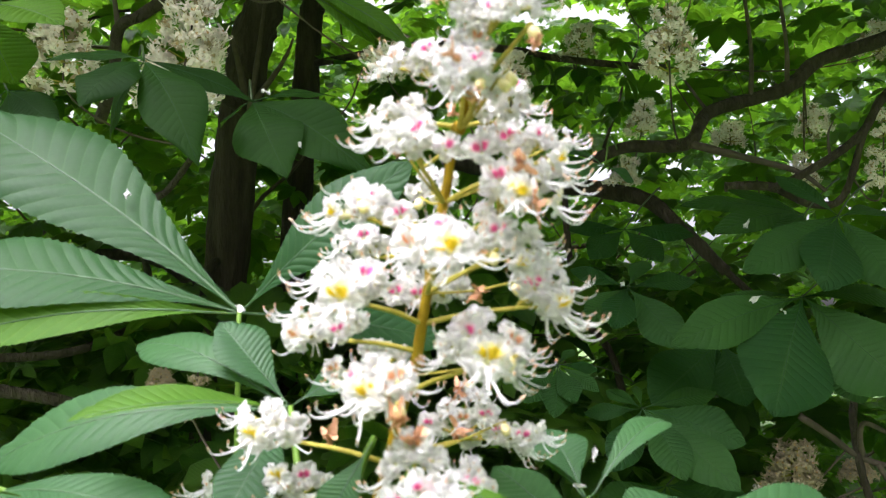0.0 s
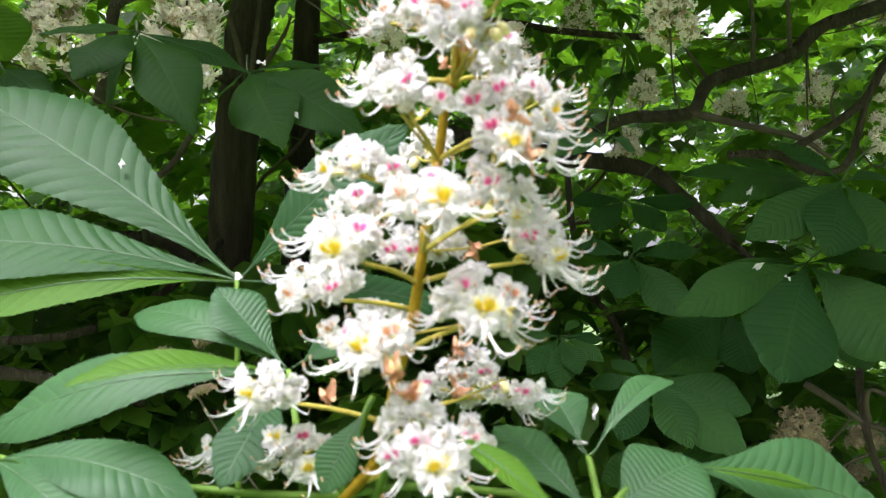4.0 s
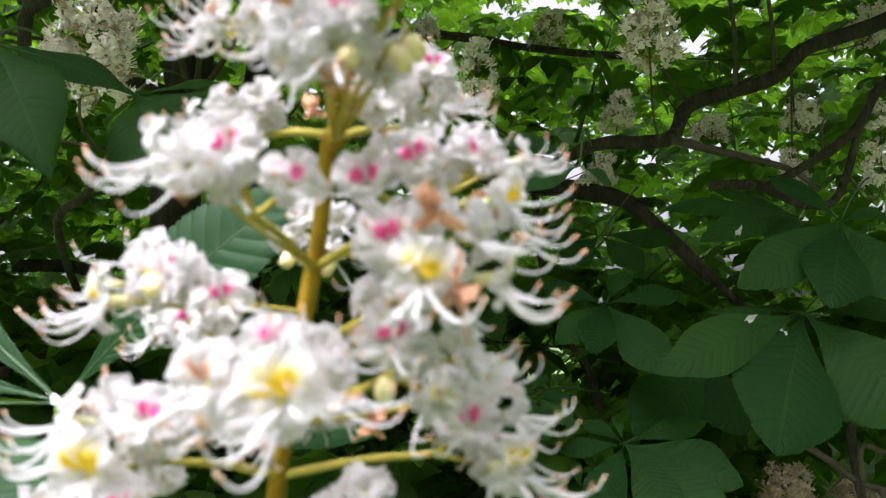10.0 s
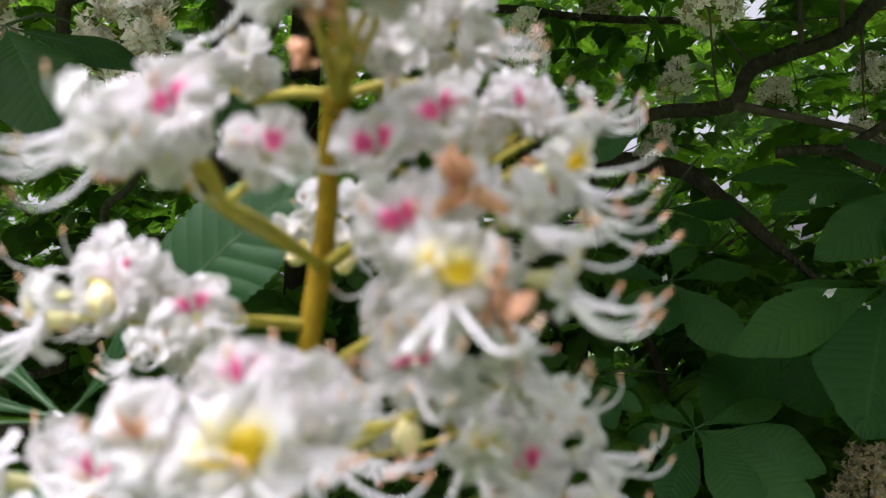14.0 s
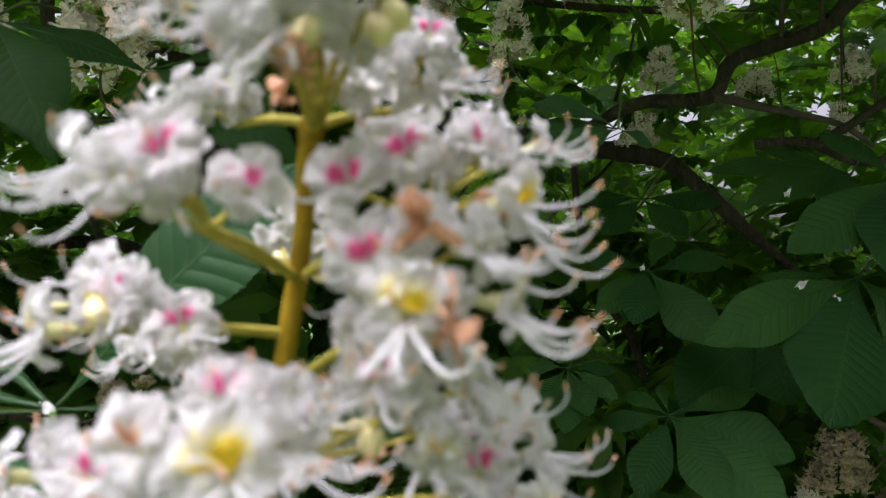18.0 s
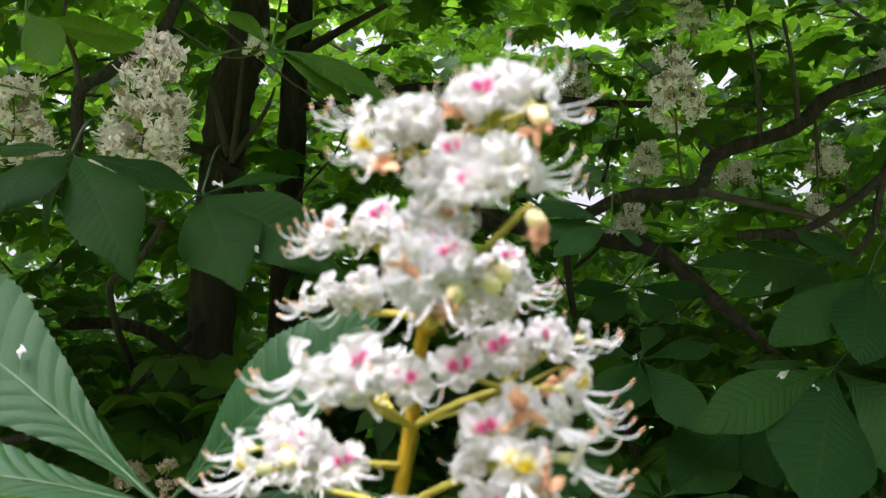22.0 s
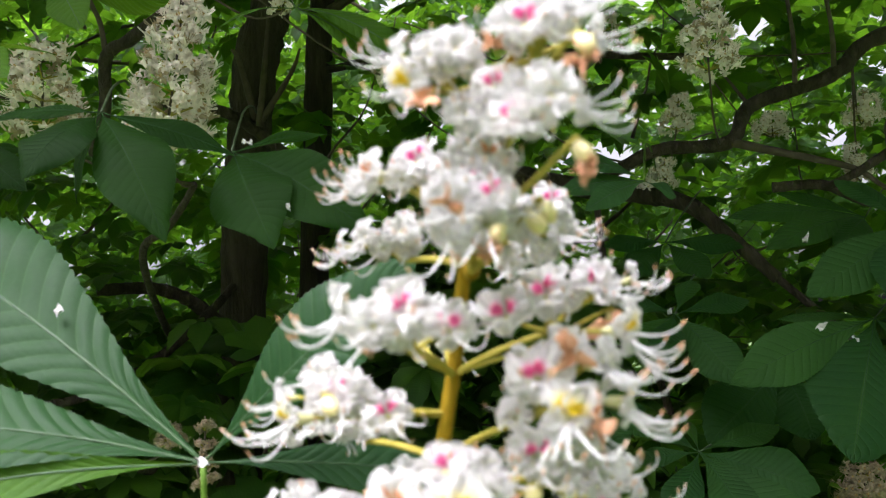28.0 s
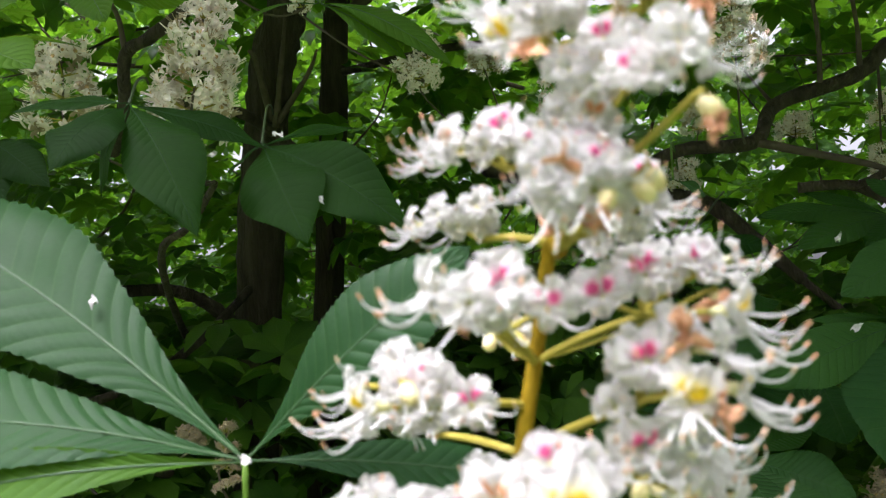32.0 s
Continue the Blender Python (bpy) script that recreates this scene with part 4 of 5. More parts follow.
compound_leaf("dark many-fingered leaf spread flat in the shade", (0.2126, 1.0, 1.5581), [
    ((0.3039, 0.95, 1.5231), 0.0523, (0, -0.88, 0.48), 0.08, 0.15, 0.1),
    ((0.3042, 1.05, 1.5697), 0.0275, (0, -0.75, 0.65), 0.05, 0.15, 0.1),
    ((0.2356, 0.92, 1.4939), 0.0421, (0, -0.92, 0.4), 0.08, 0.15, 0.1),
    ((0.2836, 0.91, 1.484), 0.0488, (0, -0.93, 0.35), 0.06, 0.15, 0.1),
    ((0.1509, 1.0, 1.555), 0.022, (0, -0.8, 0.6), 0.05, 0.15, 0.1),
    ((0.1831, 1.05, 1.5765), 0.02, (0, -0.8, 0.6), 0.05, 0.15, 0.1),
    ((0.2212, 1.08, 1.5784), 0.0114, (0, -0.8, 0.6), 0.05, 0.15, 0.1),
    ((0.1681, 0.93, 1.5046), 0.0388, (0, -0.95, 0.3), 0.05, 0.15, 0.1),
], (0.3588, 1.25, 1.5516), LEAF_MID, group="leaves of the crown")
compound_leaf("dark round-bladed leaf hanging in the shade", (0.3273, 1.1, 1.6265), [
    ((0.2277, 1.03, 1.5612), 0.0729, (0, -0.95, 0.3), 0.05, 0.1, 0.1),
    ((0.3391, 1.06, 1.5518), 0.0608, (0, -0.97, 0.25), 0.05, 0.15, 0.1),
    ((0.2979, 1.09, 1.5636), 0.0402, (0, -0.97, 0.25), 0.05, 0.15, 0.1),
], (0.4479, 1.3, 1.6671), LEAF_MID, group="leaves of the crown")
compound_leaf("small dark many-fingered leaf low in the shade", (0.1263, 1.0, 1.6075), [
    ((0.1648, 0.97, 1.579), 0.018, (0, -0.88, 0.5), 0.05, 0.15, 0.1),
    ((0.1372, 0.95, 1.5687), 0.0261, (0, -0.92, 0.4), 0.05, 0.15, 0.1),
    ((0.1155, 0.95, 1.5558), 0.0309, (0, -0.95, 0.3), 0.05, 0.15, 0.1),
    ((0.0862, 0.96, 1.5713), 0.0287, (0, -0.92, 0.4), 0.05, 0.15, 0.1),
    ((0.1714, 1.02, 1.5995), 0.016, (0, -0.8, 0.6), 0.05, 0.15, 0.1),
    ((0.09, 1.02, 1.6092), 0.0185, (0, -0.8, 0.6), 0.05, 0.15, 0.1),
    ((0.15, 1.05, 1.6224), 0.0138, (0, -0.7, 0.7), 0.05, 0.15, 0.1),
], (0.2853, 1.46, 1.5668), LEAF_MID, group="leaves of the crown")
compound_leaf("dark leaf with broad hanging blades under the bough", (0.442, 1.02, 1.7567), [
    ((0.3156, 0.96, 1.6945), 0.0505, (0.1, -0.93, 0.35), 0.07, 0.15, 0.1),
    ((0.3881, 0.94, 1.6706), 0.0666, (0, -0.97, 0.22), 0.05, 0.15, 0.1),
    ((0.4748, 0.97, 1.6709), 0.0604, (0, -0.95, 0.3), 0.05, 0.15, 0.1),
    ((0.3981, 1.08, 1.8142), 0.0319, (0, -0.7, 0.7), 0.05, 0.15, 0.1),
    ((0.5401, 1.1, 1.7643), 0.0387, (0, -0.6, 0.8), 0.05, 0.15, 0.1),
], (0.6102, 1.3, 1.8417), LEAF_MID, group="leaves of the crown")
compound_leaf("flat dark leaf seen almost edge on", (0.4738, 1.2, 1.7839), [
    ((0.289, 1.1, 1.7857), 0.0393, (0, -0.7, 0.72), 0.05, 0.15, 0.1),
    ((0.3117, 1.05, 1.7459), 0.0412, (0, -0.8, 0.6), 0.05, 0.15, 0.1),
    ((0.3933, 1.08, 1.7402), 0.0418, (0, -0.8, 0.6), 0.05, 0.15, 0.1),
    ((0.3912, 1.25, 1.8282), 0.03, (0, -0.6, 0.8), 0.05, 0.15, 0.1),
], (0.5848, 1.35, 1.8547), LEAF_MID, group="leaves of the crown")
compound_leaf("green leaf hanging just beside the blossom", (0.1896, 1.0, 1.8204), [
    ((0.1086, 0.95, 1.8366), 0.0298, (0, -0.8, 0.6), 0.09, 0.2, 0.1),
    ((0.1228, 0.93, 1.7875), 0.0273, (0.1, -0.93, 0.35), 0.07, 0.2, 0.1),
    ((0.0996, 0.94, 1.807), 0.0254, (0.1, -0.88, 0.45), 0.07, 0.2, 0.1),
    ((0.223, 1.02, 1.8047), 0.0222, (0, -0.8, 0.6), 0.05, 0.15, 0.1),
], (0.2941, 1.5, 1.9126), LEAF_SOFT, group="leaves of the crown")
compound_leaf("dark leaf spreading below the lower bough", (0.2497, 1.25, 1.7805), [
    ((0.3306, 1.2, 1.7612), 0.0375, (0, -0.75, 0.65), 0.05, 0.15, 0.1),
    ((0.2832, 1.18, 1.7275), 0.0387, (0, -0.88, 0.45), 0.05, 0.15, 0.1),
    ((0.1936, 1.2, 1.737), 0.0413, (0, -0.88, 0.45), 0.05, 0.15, 0.1),
    ((0.1701, 1.22, 1.779), 0.0333, (0, -0.75, 0.65), 0.05, 0.15, 0.1),
], (0.3334, 1.4, 1.861), LEAF_MID, group="leaves of the crown")
compound_leaf("dark leaf low in the shade beside the dried blossom", (0.4931, 1.2, 1.5993), [
    ((0.5068, 1.15, 1.543), 0.0505, (0, -0.9, 0.4), 0.05, 0.15, 0.1),
    ((0.5867, 1.2, 1.5624), 0.0516, (0, -0.9, 0.4), 0.05, 0.15, 0.1),
], (0.6027, 1.35, 1.6232), LEAF_MID, group="leaves of the crown")
compound_leaf("dark leaf low in the shade under the fingered one", (0.2631, 1.15, 1.4548), [
    ((0.2954, 1.1, 1.4079), 0.0551, (0, -0.93, 0.35), 0.05, 0.15, 0.1),
    ((0.2236, 1.1, 1.4007), 0.0551, (0, -0.93, 0.35), 0.05, 0.15, 0.1),
    ((0.1714, 1.12, 1.4335), 0.0487, (0, -0.93, 0.35), 0.05, 0.15, 0.1),
    ((0.3705, 1.15, 1.4192), 0.0493, (0, -0.85, 0.5), 0.05, 0.15, 0.1),
    ((0.3397, 1.2, 1.4415), 0.036, (0, -0.8, 0.6), 0.05, 0.15, 0.1),
], (0.3902, 1.4, 1.4755), LEAF_MID, group="leaves of the crown")
compound_leaf("bright young leaf high at the edge of the crown", (-0.3016, 0.64, 1.8857), [
    ((-0.2222, 0.6, 1.8499), 0.04, (0.1, -0.7, 0.7), 0.06, 0.2, 0.1), ((-0.2331, 0.68, 1.8907), 0.03, (0.0, -0.3, 0.95), 0.05, 0.3, 0.1),
    ((-0.2852, 0.7, 1.942), 0.05, UP, 0.05, 0.2, 0.1), ((-0.2855, 0.66, 1.8315), 0.05, FRONT, 0.05, 0.2, 0.1),
], (-0.5097, 0.9, 2.0899), LEAF_YOUNG, group="leaves of the crown")
compound_leaf("backlit green leaf spreading over the pale blossoms", (-0.2965, 0.8, 2.0026), [
    ((-0.1923, 0.78, 1.9615), 0.045, (0, -0.3, -0.95), 0.05, 0.2, 0.1), ((-0.2436, 0.74, 1.9304), 0.034, (0, -0.8, 0.4), 0.05, 0.2, 0.1),
    ((-0.3632, 0.8, 2.005), 0.05, (0, -0.3, -0.95), 0.05, 0.2, 0.1), ((-0.3055, 0.9, 2.1012), 0.06, (0, -0.5, 0.8), 0.05, 0.2, 0.1),
], (-0.3821, 1., 2.1763), LEAF_YOUNG, group="leaves of the crown")

# ---------------------------------------------------------------- trunks and boughs
branch("shoot", "green-brown leafy shoot that carries the blossom", [(-0.0043, 0.37, 1.5396), (-0.0127, 0.45, 1.4673), (0.0, 0.8, 1.28), (-0.16, 1.3, 1.22), (-0.4722, 1.75, 1.3522)], 0.004, 0.012, "twig", mat=TWIG, seed=2)
branch("tree_trunk", "dark rough-barked chestnut trunk in the shade", [(-0.5178, 1.75, 0.4576), (-0.4743, 1.75, 1.3524), (-0.4387, 1.75, 1.7589), (-0.4086, 1.74, 2.0228), (-0.3784, 1.74, 2.237), (-0.339, 1.75, 2.379), (-0.3557, 1.8, 2.7491)], 0.046, 0.036, "tree trunk",
       [([(-0.3753, 1.7, 2.1114), (-0.3859, 1.65, 2.2083), (-0.3947, 1.64, 2.2277)], 0.012, 0.006), ([(-0.3655, 1.68, 2.0942), (-0.3429, 1.66, 2.1962), (-0.3291, 1.66, 2.2944)], 0.011, 0.006), ([(-0.3594, 1.68, 2.1046), (-0.2911, 1.64, 2.1738), (-0.2704, 1.63, 2.2117)], 0.01, 0.004)], seed=3, n=44, sides=16)
branch("tree_trunk", "slimmer dark trunk behind the first one", [(-0.5204, 2.1, 0.3247), (-0.431, 2.1, 1.2828), (-0.3515, 2.1, 2.0626), (-0.3221, 2.1, 2.3912), (-0.3032, 2.1, 2.5299), (-0.2738, 2.15, 2.9529)], 0.036, 0.026, "tree trunk",
       [([(-0.2876, 2.08, 2.4522), (-0.1961, 2., 2.4594), (-0.0848, 1.9, 2.4647)], 0.02, 0.011)], seed=5, n=40, sides=14)
branch("bough", "grey-brown crooked chestnut bough with a fork", [(0.8744, 1.5, 2.1769), (0.7354, 1.48, 2.1064), (0.6163, 1.46, 2.0679), (0.5499, 1.44, 2.0179), (0.4203, 1.4, 1.9773), (0.3656, 1.34, 1.9151), (0.2817, 1.38, 1.9221), (0.2226, 1.44, 1.9076), (0.2002, 1.55, 1.9018)], 0.018, 0.012,
       twigs=[([(0.3672, 1.34, 1.9149), (0.4153, 1.32, 1.8939), (0.4554, 1.3, 1.8758), (0.5011, 1.28, 1.8543), (0.5282, 1.26, 1.8225)], 0.011, 0.006),
              ([(0.4159, 1.4, 1.976), (0.3991, 1.42, 2.0176), (0.3866, 1.43, 2.0448)], 0.005, 0.003), ([(0.4879, 1.42, 1.9907), (0.4956, 1.42, 2.0718), (0.4918, 1.42, 2.1772)], 0.007, 0.005),
              ([(0.5549, 1.44, 2.022), (0.5551, 1.43, 2.0877), (0.5461, 1.42, 2.1809)], 0.007, 0.005)], seed=7, n=60)
branch("bough", "dark lower bough under the fork", [(0.0063, 1.75, 1.997), (0.1078, 1.6, 1.9359), (0.2095, 1.55, 1.8989), (0.2769, 1.5, 1.8759), (0.3314, 1.46, 1.8491), (0.3741, 1.42, 1.7916), (0.4261, 1.4, 1.7281)], 0.027, 0.013, seed=9, n=40)
branch("bough", "straight dark bough crossing behind", [(-0.3031, 2.08, 2.3132), (-0.0465, 1.85, 2.2641), (0.1121, 1.7, 2.1969), (0.1966, 1.7, 2.1773), (0.3126, 1.7, 2.1567), (0.4231, 1.7, 2.1434)], 0.012, 0.009, seed=11)
branch("bough", "slanting dark bough at the edge of the crown", [(0.8737, 1.5, 2.1721), (0.7216, 1.34, 2.0211), (0.6379, 1.3, 1.962), (0.588, 1.28, 1.9004), (0.5048, 1.27, 1.8502), (0.4664, 1.3, 1.8357)], 0.011, 0.007, twigs=[([(0.546, 1.28, 1.874), (0.5419, 1.27, 1.9023), (0.5505, 1.27, 1.9214)], 0.004, 0.002)], seed=13)
branch("bough", "thin bough behind the broad leaves", [(0.4154, 1.34, 1.848), (0.4769, 1.33, 1.8437), (0.5186, 1.3, 1.8131), (0.562, 1.29, 1.817), (0.5988, 1.285, 1.9087)], 0.01, 0.007, seed=15)
branch("bough", "low crooked bough behind the dried blossom", [(0.4223, 1.4, 1.7319), (0.5521, 1.34, 1.5776), (0.561, 1.31, 1.5472), (0.5491, 1.29, 1.5116), (0.5441, 1.27, 1.4646), (0.5468, 1.26, 1.4236), (0.5577, 1.25, 1.3745)], 0.0075, 0.0075, twigs=[([(0.4774, 1.29, 1.5193), (0.514, 1.28, 1.4907), (0.5441, 1.27, 1.4646), (0.5878, 1.26, 1.4495), (0.6412, 1.25, 1.4383)], 0.0075, 0.007), ([(0.5499, 1.27, 1.4641), (0.546, 1.265, 1.4884), (0.5497, 1.26, 1.5084), (0.5675, 1.26, 1.5027), (0.6025, 1.25, 1.48)], 0.007, 0.0055), ([(0.5658, 1.262, 1.4545), (0.5822, 1.26, 1.4196), (0.5996, 1.25, 1.3928)], 0.006, 0.004)], seed=17)
branch("bough", "dark upright twig in deep shade", [(0.2058, 1.56, 1.9011), (0.2075, 1.55, 1.7804), (0.2195, 1.5, 1.6722), (0.2448, 1.48, 1.6332), (0.2614, 1.47, 1.5916), (0.2705, 1.46, 1.5251)], 0.008, 0.009, seed=19)
branch("bough", "dark bough low behind the pleated leaves", [(-0.6656, 1.2, 1.6065), (-0.5845, 1.22, 1.5962), (-0.5062, 1.25, 1.5746), (-0.4704, 1.4, 1.5286), (-0.4712, 1.75, 1.4049)], 0.014, 0.01, seed=21)
branch("bough", "thin dark bough running up to the trunk", [(-0.6422, 1.3, 1.6413), (-0.5657, 1.35, 1.6455), (-0.5185, 1.45, 1.6745), (-0.4666, 1.55, 1.7325), (-0.4375, 1.7, 1.8102)], 0.009, 0.012, seed=23)
branch("bough", "crooked twig behind the hanging leaves", [(-0.4861, 1.52, 1.7188), (-0.4469, 1.35, 1.7836), (-0.3745, 1.15, 1.8198), (-0.324, 1.1, 1.8353), (-0.2776, 1.05, 1.8648), (-0.2707, 1.04, 1.8702)], 0.008, 0.005, seed=25)
branch("bough", "bough that carries the pale blossoms", [(-0.4507, 1.2, 1.9539), (-0.4123, 1.15, 1.996), (-0.3939, 1.12, 2.0481), (-0.3546, 1.1, 2.0584), (-0.2867, 1.1, 2.1065), (-0.2904, 1.2, 2.1993), (-0.3479, 1.76, 2.5577)], 0.011, 0.01,
       twigs=[([(-0.3939, 1.12, 2.0481), (-0.3998, 1.12, 2.0901), (-0.4034, 1.1, 2.1175), (-0.3993, 1.1, 2.1586)], 0.006, 0.004)], seed=27)
branch("bough", "dark bough slanting behind the trunk", [(-0.5072, 1.6, 2.1305), (-0.4247, 1.65, 2.121), (-0.3791, 1.7, 2.0927), (-0.3239, 1.72, 2.0394)], 0.012, 0.018, seed=29)
branch("bough", "thick dark bough low beside the trunk", [(-0.5958, 1.5, 1.8097), (-0.5163, 1.55, 1.8062), (-0.4698, 1.6, 1.7768), (-0.4361, 1.7, 1.7173)], 0.014, 0.018, seed=31)

# ---------------------------------------------------------------- blossoms further off


def far_flower(seed, dry=False):
    """One small flower: ragged petals, thin stamens, a brown or yellow eye. It faces -y."""
    rng = random.Random(seed)
    v, f, s = [], [], []
    c = Vector((0, 0, 0))
    z = Vector((rng.uniform(-0.3, 0.3), -1, rng.uniform(-0.1, 0.4))).normalized()
    x = z.orthogonal().normalized()
    y = z.cross(x)
    for b in range(5):
        a = b * 1.256 + rng.uniform(-0.3, 0.3)
        d, w = x * math.cos(a) + y * math.sin(a), -x * math.sin(a) + y * math.cos(a)
        L, o = rng.uniform(0.0066, 0.0098), len(v)
        for u, h, k in ((0.05, 0.1, 0), (0.4, 0.22, 0.42), (0.75, 0.32, 0.36), (1.05, 0.12, 0.0)):
            for sg in (-1, 0, 1):
                v.append(c + d * (L * u * (1 + 0.12 * (sg == 0))) + w * (sg * h * L) + z * (k * L + rng.uniform(-0.2, 0.2) * L))
        for r in range(3):
            for q in range(2):
                n = o + r * 3 + q
                f.append((n, n + 1, n + 4, n + 3))
                s.append(0)
    o = len(v)
    for b in range(6):
        a = b * 1.05
        v.append(c + (x * math.cos(a) + y * math.sin(a)) * 0.0023 + z * 0.003)
    v.append(c + z * 0.005)
    f += [(o + b, o + (b + 1) % 6, o + 6) for b in range(6)]
    s += [1] * 6
    for b in range(12):
        a = rng.uniform(-1.3, 1.3)
        e = (z * 0.9 + Vector((math.sin(a), 0, -0.45 + 0.2 * math.cos(a)))).normalized()
        pts = [c, c + e * 0.007 + Vector((0, 0, -0.001)), c + e * 0.013 + Vector((0, 0, 0.0025))]
        tv, tf = tube(pts, [0.00032, 0.00026, 0.00034], 3, cap=False)
        o = len(v)
        v += tv
        f += [tuple(i + o for i in t) for t in tf]
        s += [0] * len(tf)
    return mesh_of("flower", v, f, [FAR_DRY if dry else FAR_PETAL, FAR_EYE], None, s, False)


FLOWERS = [far_flower(i) for i in range(7)]
DRY_FLOWERS = [far_flower(40 + i, True) for i in range(5)]


def far_blossom(label, foot, top, r, seed, dry=False, share=1.0):
    """A flower spike on its twig: a stem, and flowers in tiers set round it, wide below and narrow above."""
    rng = random.Random(seed)
    a, b = Vector(foot), Vector(top)
    ob = thing("chestnut_blossom", label, "flower", "blossoms in the crown", at=foot)
    ax = b - a
    hold = min(BOUGH_POINTS, key=lambda q: (q - a).length + (0.3 if q.y < a.y - 0.05 else 0) + (0.5 if a.z < 1.75 and q.z > a.z + 0.06 else 0))
    low = a - ax * 0.1
    part("stem", bar("stem", [hold, hold.lerp(low, 0.6) + Vector((0, 0.01, -0.015)), low, a + ax * 0.5, b], 0.0016, 0.0009, TWIG, 7, 18, 0, seed, foot), ob)
    tiers = max(4, round(ax.length / 0.021))
    flowers = DRY_FLOWERS if dry else FLOWERS
    for k in range(tiers):
        u = (k + 0.35) / tiers
        wide = r * (0.95 - 0.75 * u ** 1.2)
        ring = max(3, round(share * (6.2 - 2.6 * u)))
        turn = rng.uniform(0, 6.3)
        for c in range(ring):
            ang = turn + 6.283 * c / ring + rng.uniform(-0.3, 0.3)
            d = Vector((math.cos(ang), math.sin(ang), 0))
            heart = ax * (u + rng.uniform(-0.35, 0.35) / tiers) + d * (wide * rng.uniform(0.55, 0.8))
            part("cyme_stalk", bar("cyme_stalk", [a + ax * max(0, u - 0.05), a + heart], 0.0009, 0.0006, STALK, 5, 3, base=foot), ob)
            for _ in range(rng.choice((4, 5, 6))):
                e = (d * rng.uniform(0.2, 1.0) + Vector((rng.uniform(-0.8, 0.8), rng.uniform(-0.8, 0.8), rng.uniform(-0.7, 0.9)))).normalized()
                p = heart + e * (0.3 * r * rng.uniform(0.55, 1.0))
                head = math.degrees(math.atan2(e.x, -e.y))
                sc = rng.uniform(0.8, 1.15) * min(1.0, 0.2 + r / 0.056)
                m = Matrix.Translation(p) @ Matrix.Rotation(radians(head), 4, "Z") @ Matrix.Rotation(rng.uniform(-0.7, 0.7), 4, "Y") @ Matrix.Rotation(rng.uniform(-0.6, 0.4), 4, "X") @ Matrix.Diagonal((sc, sc, sc, 1))
                part("flower", rng.choice(flowers if rng.random() < 0.86 else DRY_FLOWERS), ob, m=m)
    return ob


far_blossom("full creamy white flower spike turning brown inside", (-0.2449, 0.9, 1.8829), (-0.2226, 0.9, 2.0108), 0.0431, 1, share=1.15)
far_blossom("creamy white flower spike beside a taller one", (-0.3803, 0.95, 1.9218), (-0.3877, 0.95, 2.0105), 0.0417, 2)
far_blossom("faded creamy flower spike above the fork", (0.2946, 1.12, 1.9532), (0.2982, 1.12, 2.0461), 0.0346, 3, share=1.1)
far_blossom("small white flower spike over the bough", (0.3311, 1.5, 1.9724), (0.341, 1.5, 2.0257), 0.0278, 4)
far_blossom("faded flower spike hanging below the bough", (0.2917, 1.5, 1.8839), (0.3093, 1.5, 1.9295), 0.0278, 5)
far_blossom("loose white flower spike behind the bough", (0.5025, 1.6, 1.9705), (0.5112, 1.6, 2.0052), 0.0336, 6, share=0.8)
far_blossom("loose white flower spike among sunny leaves", (0.6101, 1.5, 1.9577), (0.62, 1.5, 2.0015), 0.0313, 7, share=0.8)
far_blossom("white flower spike at the slanting bough", (0.5947, 1.5, 1.8707), (0.5887, 1.5, 1.924), 0.0226, 8)
far_blossom("dried brown flower spike low in the shade", (0.4641, 1.3, 1.4211), (0.4716, 1.3, 1.4817), 0.0416, 9, True, share=1.3)
far_blossom("small white flower spike low in the shade", (0.3965, 1.2, 1.4159), (0.3918, 1.2, 1.4352), 0.0221, 10)
far_blossom("brownish flower spike half hidden by leaves", (0.5902, 1.45, 1.3603), (0.6008, 1.45, 1.3764), 0.0251, 11, True)
far_blossom("brownish flower spike near the edge of the shade", (0.5933, 1.4, 1.4172), (0.5919, 1.4, 1.4379), 0.0276, 12, True)
far_blossom("loose white flower spike before the canopy", (-0.0685, 1.35, 2.0368), (-0.0539, 1.35, 2.117), 0.0263, 13, share=0.8)
far_blossom("pale flower spike hidden by the white blossom", (0.0179, 1.5, 2.1005), (0.0122, 1.5, 2.1377), 0.0295, 14)
far_blossom("pale tuft low beside the creamy spikes", (-0.0608, 1.2, 2.0059), (-0.0832, 1.2, 2.0334), 0.023, 20, share=0.8)
far_blossom("brownish flower spike low behind the leaves", (-0.3345, 1.1, 1.5944), (-0.3344, 1.1, 1.6177), 0.0174, 15, True)
far_blossom("brownish narrow spike low between the leaves", (-0.2466, 0.95, 1.5691), (-0.2426, 0.95, 1.633), 0.0125, 21, True)
far_blossom("white flower spike beside the slanting bough", (0.6236, 1.3, 1.832), (0.6366, 1.3, 1.9456), 0.0271, 16)
far_blossom("white flower spike high at the edge of the bough", (0.7692, 1.6, 2.1194), (0.7893, 1.6, 2.1755), 0.0415, 17)
far_blossom("pale flower spike high beside the creamy one", (0.4306, 1.5, 2.2063), (0.4323, 1.5, 2.2625), 0.0261, 18, share=0.8)
far_blossom("pale flower tuft high before the canopy", (0.0481, 1.6, 2.1615), (0.0463, 1.6, 2.2017), 0.0243, 19, share=0.7)
far_blossom("pale loose flower tuft behind the far twigs", (0.2615, 1.7, 2.1742), (0.2724, 1.7, 2.237), 0.0339, 22, share=0.8)
